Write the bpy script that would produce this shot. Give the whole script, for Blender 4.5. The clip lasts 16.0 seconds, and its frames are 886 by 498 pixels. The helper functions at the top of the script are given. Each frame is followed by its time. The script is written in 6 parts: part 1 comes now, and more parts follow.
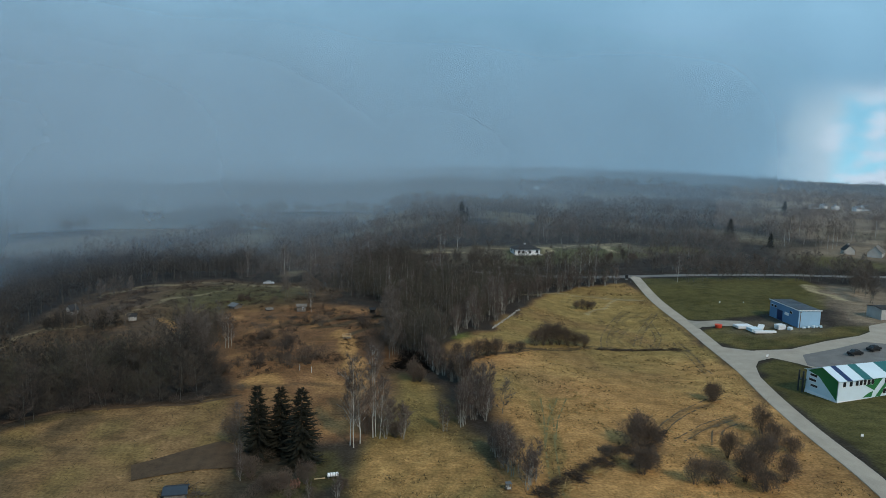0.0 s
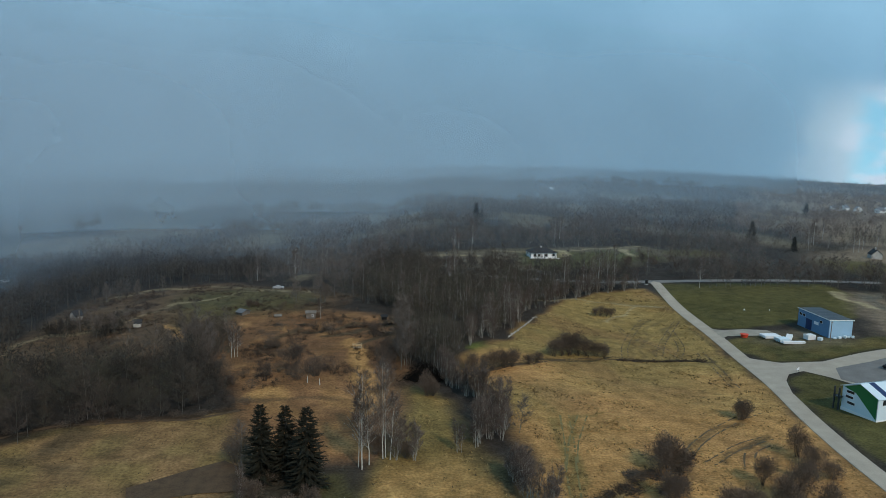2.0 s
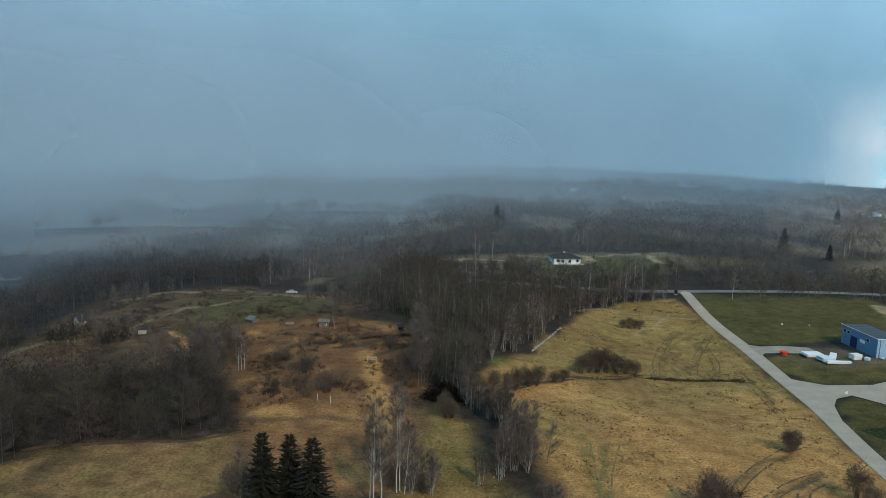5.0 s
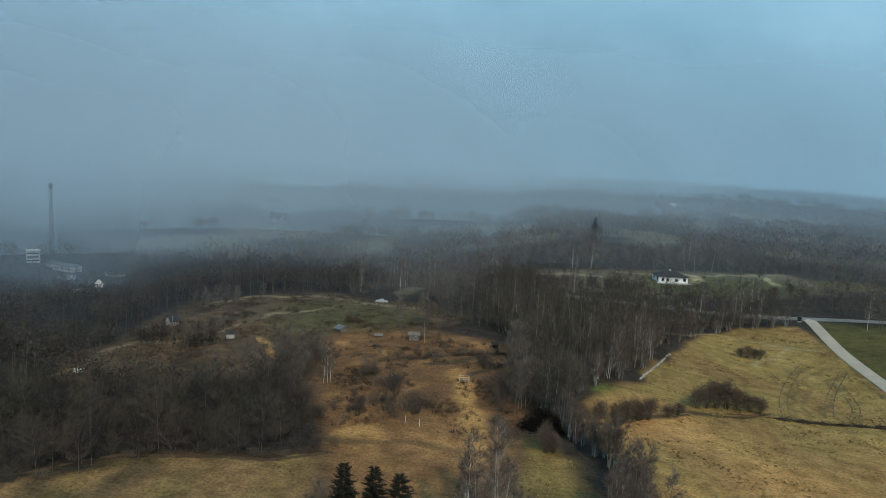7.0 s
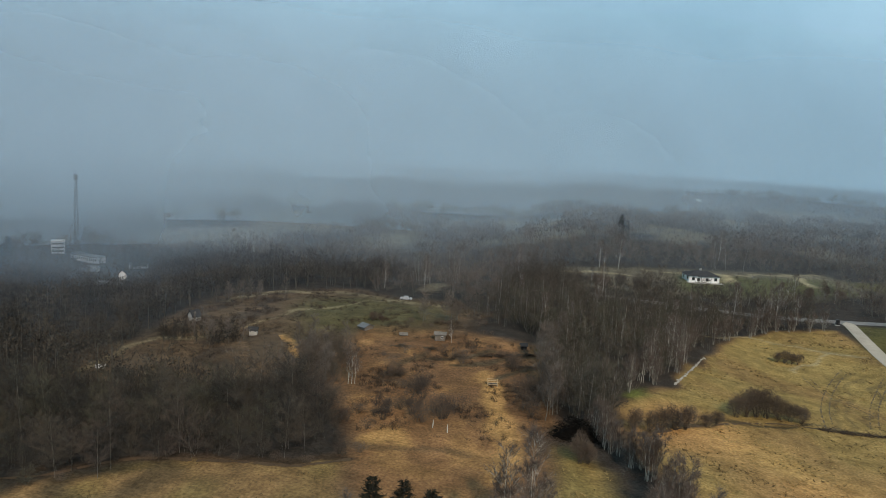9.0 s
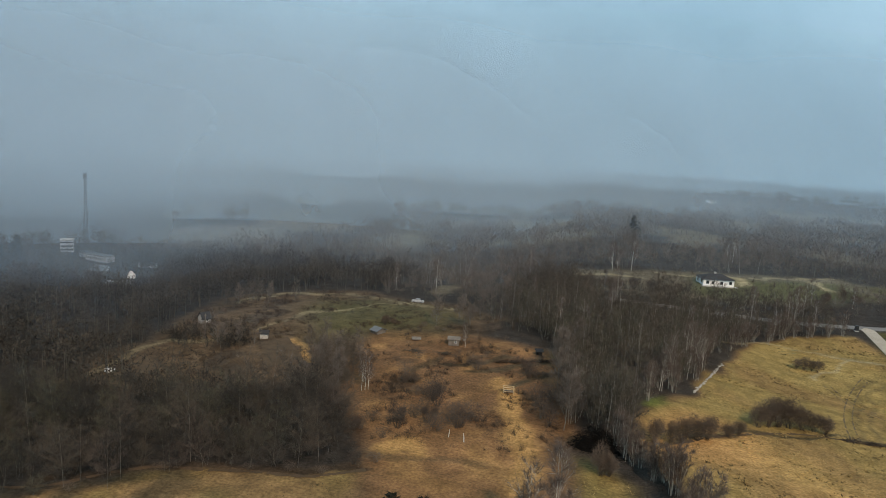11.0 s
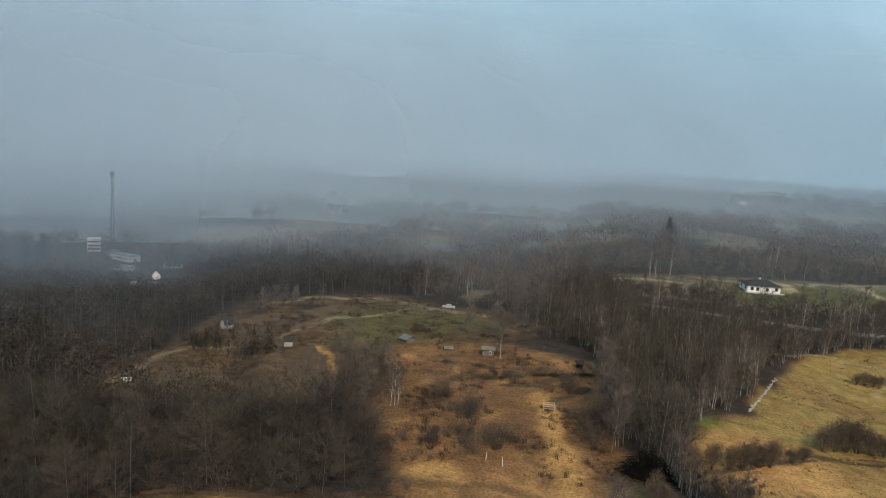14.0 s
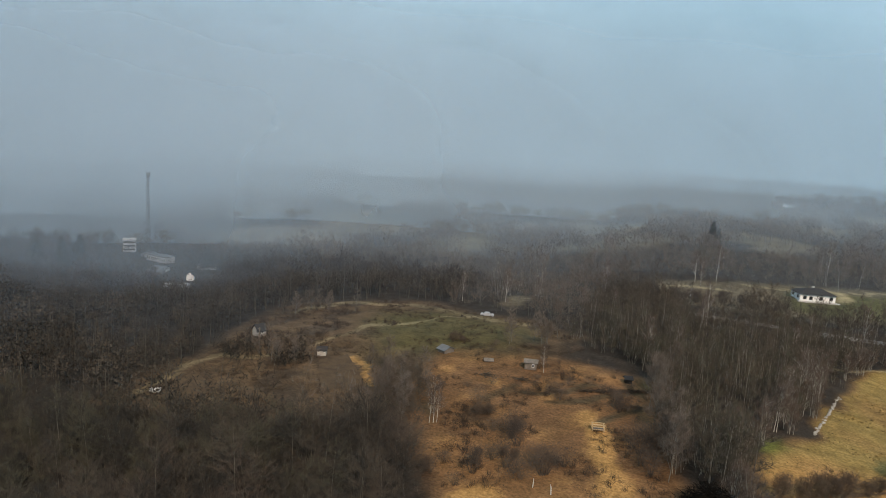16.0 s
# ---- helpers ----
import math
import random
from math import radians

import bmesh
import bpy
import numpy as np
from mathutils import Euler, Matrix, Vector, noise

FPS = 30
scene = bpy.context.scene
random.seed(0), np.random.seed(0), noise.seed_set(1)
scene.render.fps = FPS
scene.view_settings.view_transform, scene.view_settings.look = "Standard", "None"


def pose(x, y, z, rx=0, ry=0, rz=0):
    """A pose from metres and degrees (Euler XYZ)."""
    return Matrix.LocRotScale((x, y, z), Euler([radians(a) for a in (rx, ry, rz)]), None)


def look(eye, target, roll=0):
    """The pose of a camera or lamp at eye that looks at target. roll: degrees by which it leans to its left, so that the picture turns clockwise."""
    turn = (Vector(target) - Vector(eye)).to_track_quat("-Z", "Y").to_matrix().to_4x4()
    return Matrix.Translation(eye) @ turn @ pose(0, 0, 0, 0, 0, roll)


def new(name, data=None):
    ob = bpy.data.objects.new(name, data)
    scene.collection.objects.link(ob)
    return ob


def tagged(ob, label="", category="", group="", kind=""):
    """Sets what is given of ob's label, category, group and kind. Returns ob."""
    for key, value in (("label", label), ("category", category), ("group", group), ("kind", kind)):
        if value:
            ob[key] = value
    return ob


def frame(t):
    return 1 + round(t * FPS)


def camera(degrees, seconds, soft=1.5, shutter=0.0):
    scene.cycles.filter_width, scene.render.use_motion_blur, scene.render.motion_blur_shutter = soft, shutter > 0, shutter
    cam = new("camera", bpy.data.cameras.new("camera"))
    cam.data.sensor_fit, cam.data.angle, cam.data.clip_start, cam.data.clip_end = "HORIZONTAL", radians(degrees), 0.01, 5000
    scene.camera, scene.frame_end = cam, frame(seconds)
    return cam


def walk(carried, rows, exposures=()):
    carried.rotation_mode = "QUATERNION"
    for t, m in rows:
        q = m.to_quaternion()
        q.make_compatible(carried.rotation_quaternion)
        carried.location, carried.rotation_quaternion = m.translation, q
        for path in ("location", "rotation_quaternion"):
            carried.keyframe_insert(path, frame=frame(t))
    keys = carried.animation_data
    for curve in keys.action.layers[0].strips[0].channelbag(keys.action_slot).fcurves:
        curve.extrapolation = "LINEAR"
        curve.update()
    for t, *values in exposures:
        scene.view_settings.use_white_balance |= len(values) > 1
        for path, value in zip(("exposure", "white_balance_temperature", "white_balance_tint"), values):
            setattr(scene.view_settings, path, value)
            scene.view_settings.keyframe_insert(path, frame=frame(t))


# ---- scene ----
cam = camera(65.5, 16.0, soft=0.75)
PATH = [
    (0, (0.00, -0.01, 50.01), (0.44, 98.97, 35.72), 1.32),
    (0.5, (-0.05, 2.21, 50.13), (-0.43, 101.20, 35.92), 1.30),
    (1, (-0.04, 4.13, 50.30), (-1.10, 103.12, 36.14), 1.26),
    (1.5, (-0.10, 5.81, 50.50), (-1.56, 104.77, 36.20), 1.33),
    (2, (-0.22, 7.32, 50.66), (-1.76, 106.26, 36.23), 1.39),
    (2.5, (-0.49, 8.79, 50.75), (-2.03, 107.71, 36.22), 1.51),
    (3, (-0.80, 10.38, 50.85), (-2.25, 109.30, 36.24), 1.61),
    (5.5, (-1.60, 20.64, 51.26), (-8.25, 119.34, 36.62), 2.41),
    (6, (-2.35, 23.72, 50.80), (-12.72, 122.15, 36.51), 2.69),
    (6.5, (-3.54, 27.29, 49.95), (-17.53, 125.34, 36.08), 2.89),
    (7, (-4.73, 29.92, 49.53), (-21.76, 127.51, 35.89), 3.03),
    (7.5, (-5.67, 31.71, 49.44), (-24.43, 128.97, 35.75), 3.23),
    (8, (-6.18, 32.93, 49.63), (-25.47, 130.02, 35.49), 3.41),
    (8.5, (-6.72, 33.80, 49.72), (-26.32, 130.77, 35.18), 3.41),
    (9, (-7.50, 34.51, 49.79), (-27.33, 131.40, 35.01), 3.48),
    (11.5, (-10.47, 38.04, 50.27), (-31.46, 134.65, 35.27), 3.75),
    (12, (-11.00, 39.21, 50.20), (-32.26, 135.76, 35.14), 3.76),
    (12.5, (-11.67, 40.71, 50.14), (-33.31, 137.14, 34.89), 3.83),
    (13, (-12.44, 42.59, 49.83), (-34.61, 138.91, 34.63), 3.90),
    (13.5, (-13.21, 44.28, 49.78), (-36.36, 140.35, 34.49), 3.93),
    (14, (-13.90, 46.07, 49.62), (-38.31, 141.84, 34.39), 3.82),
    (14.5, (-14.75, 47.89, 49.66), (-40.45, 143.31, 34.35), 3.68),
    (15, (-15.68, 49.63, 49.51), (-42.62, 144.71, 34.21), 3.74),
    (15.5, (-16.89, 51.39, 49.44), (-44.81, 146.18, 34.11), 3.77),
    (16, (-17.73, 52.72, 49.71), (-46.54, 147.22, 34.24), 3.88),
]
EXPOSURES = [(0, 0.03, 5850, 8), (3, 0.08, 5850, 8), (6.5, 0.23, 6050, 5.5), (8.6, 0.39, 6250, 4.5), (9, 0.43, 6600, 12), (12, 0.47, 6850, 15), (16, 0.58, 7150, 18)]
walk(cam, [(t, look(eye, target, roll)) for t, eye, target, roll in PATH], EXPOSURES)

# ---------------------------------------------------------------- light
SUN_AZ, SUN_EL = 150.0, 40.0          # degrees clockwise from +y, above the horizon
sun = new("sun", bpy.data.lights.new("sun", "SUN"))
sun.data.energy, sun.data.angle, sun.data.color = 2.05, radians(3), (1.0, 0.81, 0.59)
_az, _el = radians(SUN_AZ), radians(SUN_EL)
sun.matrix_basis = look((math.sin(_az) * math.cos(_el) * 300, math.cos(_az) * math.cos(_el) * 300, math.sin(_el) * 300), (0, 0, 0))


def make_world():
    w = bpy.data.worlds.new("sky")
    w.use_nodes = True
    scene.world = w
    nt = w.node_tree
    nt.nodes.clear()
    N = lambda kind: nt.nodes.new(kind)
    L = nt.links.new
    out, bg = N("ShaderNodeOutputWorld"), N("ShaderNodeBackground")
    sky = N("ShaderNodeTexSky")
    sky.sky_type, sky.sun_disc = "NISHITA", False
    sky.sun_elevation, sky.sun_rotation = _el, _az
    dim = N("ShaderNodeVectorMath"); dim.operation = "MULTIPLY"; dim.inputs[1].default_value = (0.24, 0.31, 0.235)
    L(sky.outputs[0], dim.inputs[0])
    tc = N("ShaderNodeTexCoord")
    mp = N("ShaderNodeMapping"); mp.inputs["Scale"].default_value = (1.0, 1.0, 1.5)
    L(tc.outputs["Generated"], mp.inputs[0])
    n1 = N("ShaderNodeTexNoise"); n1.inputs["Scale"].default_value = 2.2; n1.inputs["Detail"].default_value = 3
    L(mp.outputs[0], n1.inputs["Vector"])
    n3 = N("ShaderNodeTexNoise"); n3.inputs["Scale"].default_value = 9.0; n3.inputs["Detail"].default_value = 9; n3.inputs["Roughness"].default_value = 0.62
    L(mp.outputs[0], n3.inputs["Vector"])
    tex = N("ShaderNodeMath"); tex.operation = "MULTIPLY_ADD"; tex.inputs[1].default_value = 0.16
    off = N("ShaderNodeMath"); off.operation = "SUBTRACT"; off.inputs[1].default_value = 0.08
    L(n3.outputs["Fac"], tex.inputs[0]); L(n1.outputs["Fac"], off.inputs[0]); L(off.outputs[0], tex.inputs[2])
    dens = N("ShaderNodeMapRange")
    dens.inputs["From Min"].default_value, dens.inputs["From Max"].default_value = 0.26, 0.74
    L(tex.outputs[0], dens.inputs[0])
    ramp = N("ShaderNodeMix"); ramp.data_type = "RGBA"
    ramp.inputs["A"].default_value, ramp.inputs["B"].default_value = (0.160, 0.304, 0.402, 1), (0.286, 0.466, 0.586, 1)
    L(dens.outputs[0], ramp.inputs["Factor"])
    # the shower ends towards the east, where white cloud and blue sky show
    sep = N("ShaderNodeSeparateXYZ"); L(tc.outputs["Generated"], sep.inputs[0])
    n2 = N("ShaderNodeTexNoise"); n2.inputs["Scale"].default_value = 13.0; n2.inputs["Detail"].default_value = 6
    mp2 = N("ShaderNodeMapping"); mp2.inputs["Scale"].default_value = (1.0, 1.0, 2.2)
    L(tc.outputs["Generated"], mp2.inputs[0]); L(mp2.outputs[0], n2.inputs["Vector"])
    def step(source, a, b):
        m = N("ShaderNodeMapRange"); m.interpolation_type = "SMOOTHSTEP"
        m.inputs["From Min"].default_value, m.inputs["From Max"].default_value = a, b
        L(source, m.inputs[0])
        return m.outputs[0]

    def times(a, b):
        m = N("ShaderNodeMath"); m.operation = "MULTIPLY"
        L(a, m.inputs[0]); L(b, m.inputs[1])
        return m.outputs[0]

    def blend(f, a, b):
        m = N("ShaderNodeMix"); m.data_type = "RGBA"
        L(f, m.inputs["Factor"])
        for sock, v in (("A", a), ("B", b)):
            if isinstance(v, tuple):
                m.inputs[sock].default_value = v
            else:
                L(v, m.inputs[sock])
        return m.outputs["Result"]

    # bearing towards the east-north-east, wavering like a cloud's edge
    dot = N("ShaderNodeVectorMath"); dot.operation = "DOT_PRODUCT"
    dot.inputs[1].default_value = (0.86, -0.51, 0.0)
    L(tc.outputs["Generated"], dot.inputs[0])
    wav = N("ShaderNodeMath"); wav.operation = "MULTIPLY_ADD"
    wav.inputs[1].default_value = 0.06
    L(n2.outputs["Fac"], wav.inputs[0]); L(dot.outputs["Value"], wav.inputs[2])
    haze = times(step(wav.outputs[0], -0.085, 0.005), step(sep.outputs["Z"], 0.110, 0.045))
    clear = times(step(wav.outputs[0], -0.012, 0.022), step(sep.outputs["Z"], 0.095, 0.058))
    up = N("ShaderNodeVectorMath"); up.inputs[1].default_value = (0, 0, 0.30)
    L(tc.outputs["Generated"], up.inputs[0]); L(up.outputs[0], sky.inputs[0])
    fair = blend(step(n2.outputs["Fac"], 0.38, 0.56), dim.outputs[0], (0.80, 0.88, 0.94, 1))
    # the cloud thins out and brightens from west to east
    glow = N("ShaderNodeMapRange"); glow.interpolation_type = "SMOOTHSTEP"
    for sock, v in (("From Min", -0.6), ("From Max", 0.62), ("To Min", 1.06), ("To Max", 1.22)):
        glow.inputs[sock].default_value = v
    L(sep.outputs["X"], glow.inputs[0])
    deck = N("ShaderNodeVectorMath"); deck.operation = "SCALE"
    L(ramp.outputs["Result"], deck.inputs[0]); L(glow.outputs[0], deck.inputs["Scale"])
    shower = blend(haze, deck.outputs[0], (0.60, 0.74, 0.79, 1))
    mix = N("ShaderNodeMix"); mix.data_type = "RGBA"
    L(clear, mix.inputs["Factor"]); L(shower, mix.inputs["A"]); L(fair, mix.inputs["B"])
    L(mix.outputs["Result"], bg.inputs[0])
    L(bg.outputs[0], out.inputs[0])


make_world()


# ---------------------------------------------------------------- materials
def material(name, base, rough=0.8, metal=0.0, vary=0.25, scale=2.0, fine=30.0, bump=0.3, tint=None, island=False, obj=0.0, spec=0.3):
    """A Principled surface whose colour wanders at two scales, with fine relief."""
    m = bpy.data.materials.new(name)
    m.use_nodes = True
    nt = m.node_tree
    b = nt.nodes["Principled BSDF"]
    b.inputs["Roughness"].default_value, b.inputs["Metallic"].default_value = rough, metal
    b.inputs["Specular IOR Level"].default_value = spec
    N, L = nt.nodes.new, nt.links.new
    tc = N("ShaderNodeTexCoord")
    n1, n2 = N("ShaderNodeTexNoise"), N("ShaderNodeTexNoise")
    for n, s, d in ((n1, scale, 4), (n2, fine, 6)):
        n.inputs["Scale"].default_value, n.inputs["Detail"].default_value = s, d
        L(tc.outputs["Object"], n.inputs["Vector"])
    add = N("ShaderNodeMath"); add.operation = "ADD"
    L(n1.outputs["Fac"], add.inputs[0]); L(n2.outputs["Fac"], add.inputs[1])
    src = add.outputs[0]
    if obj or island:
        info = N("ShaderNodeNewGeometry") if island else N("ShaderNodeObjectInfo")
        k = N("ShaderNodeMath"); k.operation = "MULTIPLY_ADD"
        k.inputs[1].default_value, k.inputs[2].default_value = obj or 0.6, -(obj or 0.6) / 2
        L(info.outputs["Random Per Island" if island else "Random"], k.inputs[0])
        a2 = N("ShaderNodeMath"); a2.operation = "ADD"
        L(src, a2.inputs[0]); L(k.outputs[0], a2.inputs[1]); src = a2.outputs[0]
    mr = N("ShaderNodeMapRange")
    mr.inputs["From Min"].default_value, mr.inputs["From Max"].default_value = 0.6, 1.4
    L(src, mr.inputs[0])
    mix = N("ShaderNodeMix"); mix.data_type = "RGBA"
    lo = tuple(v * (1 - vary) for v in base)
    hi = tint or tuple(min(1, v * (1 + vary)) for v in base)
    mix.inputs["A"].default_value, mix.inputs["B"].default_value = (*lo, 1), (*hi, 1)
    L(mr.outputs[0], mix.inputs["Factor"]); L(mix.outputs["Result"], b.inputs["Base Color"])
    if bump:
        bp = N("ShaderNodeBump"); bp.inputs["Strength"].default_value = bump; bp.inputs["Distance"].default_value = 0.02
        L(n2.outputs["Fac"], bp.inputs["Height"]); L(bp.outputs[0], b.inputs["Normal"])
    return m


def ground_material():
    """Land cover comes as a colour on the sheet; tussocks, mowing streaks and relief lie over it."""
    m = bpy.data.materials.new("grassland")
    m.use_nodes = True
    nt = m.node_tree
    b = nt.nodes["Principled BSDF"]
    b.inputs["Roughness"].default_value, b.inputs["Specular IOR Level"].default_value = 0.95, 0.1
    N, L = nt.nodes.new, nt.links.new
    at = N("ShaderNodeAttribute"); at.attribute_name = "cover"
    tc = N("ShaderNodeTexCoord")
    fac = None
    for s, d, lo, hi in ((0.035, 4, 0.80, 1.20), (0.30, 6, 0.72, 1.28), (2.2, 7, 0.66, 1.34)):
        n = N("ShaderNodeTexNoise"); n.inputs["Scale"].default_value, n.inputs["Detail"].default_value = s, d
        L(tc.outputs["Object"], n.inputs["Vector"])
        mr = N("ShaderNodeMapRange"); mr.inputs["From Min"].default_value, mr.inputs["From Max"].default_value = 0.3, 0.7
        mr.inputs["To Min"].default_value, mr.inputs["To Max"].default_value = lo, hi
        L(n.outputs["Fac"], mr.inputs[0])
        if fac is None:
            fac = mr.outputs[0]
        else:
            mu = N("ShaderNodeMath"); mu.operation = "MULTIPLY"
            L(fac, mu.inputs[0]); L(mr.outputs[0], mu.inputs[1]); fac = mu.outputs[0]
        last = n
    mp = N("ShaderNodeMapping"); mp.inputs["Rotation"].default_value = (0, 0, 0.6); mp.inputs["Scale"].default_value = (0.16, 1.5, 1.0)
    L(tc.outputs["Object"], mp.inputs[0])
    st = N("ShaderNodeTexNoise"); st.inputs["Scale"].default_value, st.inputs["Detail"].default_value, st.inputs["Distortion"].default_value = 1.0, 4, 0.6
    L(mp.outputs[0], st.inputs["Vector"])
    mr = N("ShaderNodeMapRange"); mr.inputs["From Min"].default_value, mr.inputs["From Max"].default_value = 0.3, 0.7
    mr.inputs["To Min"].default_value, mr.inputs["To Max"].default_value = 0.88, 1.12
    L(st.outputs["Fac"], mr.inputs[0])
    mu = N("ShaderNodeMath"); mu.operation = "MULTIPLY"
    L(fac, mu.inputs[0]); L(mr.outputs[0], mu.inputs[1]); fac = mu.outputs[0]
    sc = N("ShaderNodeVectorMath"); sc.operation = "SCALE"
    L(at.outputs["Color"], sc.inputs[0]); L(fac, sc.inputs["Scale"])
    L(sc.outputs[0], b.inputs["Base Color"])
    bp = N("ShaderNodeBump"); bp.inputs["Strength"].default_value = 0.8; bp.inputs["Distance"].default_value = 0.35
    L(last.outputs["Fac"], bp.inputs["Height"]); L(bp.outputs[0], b.inputs["Normal"])
    return m


def veil_material(name, colour):
    """Snowy haze stood in for by a thin tinted sheet that lets most light through."""
    m = bpy.data.materials.new(name)
    m.use_nodes = True
    nt = m.node_tree
    nt.nodes.clear()
    N, L = nt.nodes.new, nt.links.new
    out, mix, tr = N("ShaderNodeOutputMaterial"), N("ShaderNodeMixShader"), N("ShaderNodeBsdfTransparent")
    half, df, tl = N("ShaderNodeMixShader"), N("ShaderNodeBsdfDiffuse"), N("ShaderNodeBsdfTranslucent")
    tc, n = N("ShaderNodeTexCoord"), N("ShaderNodeTexNoise")
    n.inputs["Scale"].default_value, n.inputs["Detail"].default_value, n.inputs["Roughness"].default_value = 0.012, 9, 0.68
    L(tc.outputs["Object"], n.inputs["Vector"])
    tone = N("ShaderNodeMix"); tone.data_type = "RGBA"
    tone.inputs["A"].default_value, tone.inputs["B"].default_value = (*(v * 0.84 for v in colour), 1), (*(v * 1.16 for v in colour), 1)
    L(n.outputs["Fac"], tone.inputs["Factor"]); L(tone.outputs["Result"], df.inputs[0]); L(tone.outputs["Result"], tl.inputs[0])
    L(df.outputs[0], half.inputs[1]); L(tl.outputs[0], half.inputs[2])
    at = N("ShaderNodeAttribute"); at.attribute_name = "thick"
    L(at.outputs["Fac"], mix.inputs[0]); L(tr.outputs[0], mix.inputs[1]); L(half.outputs[0], mix.inputs[2])
    L(mix.outputs[0], out.inputs[0])
    return m


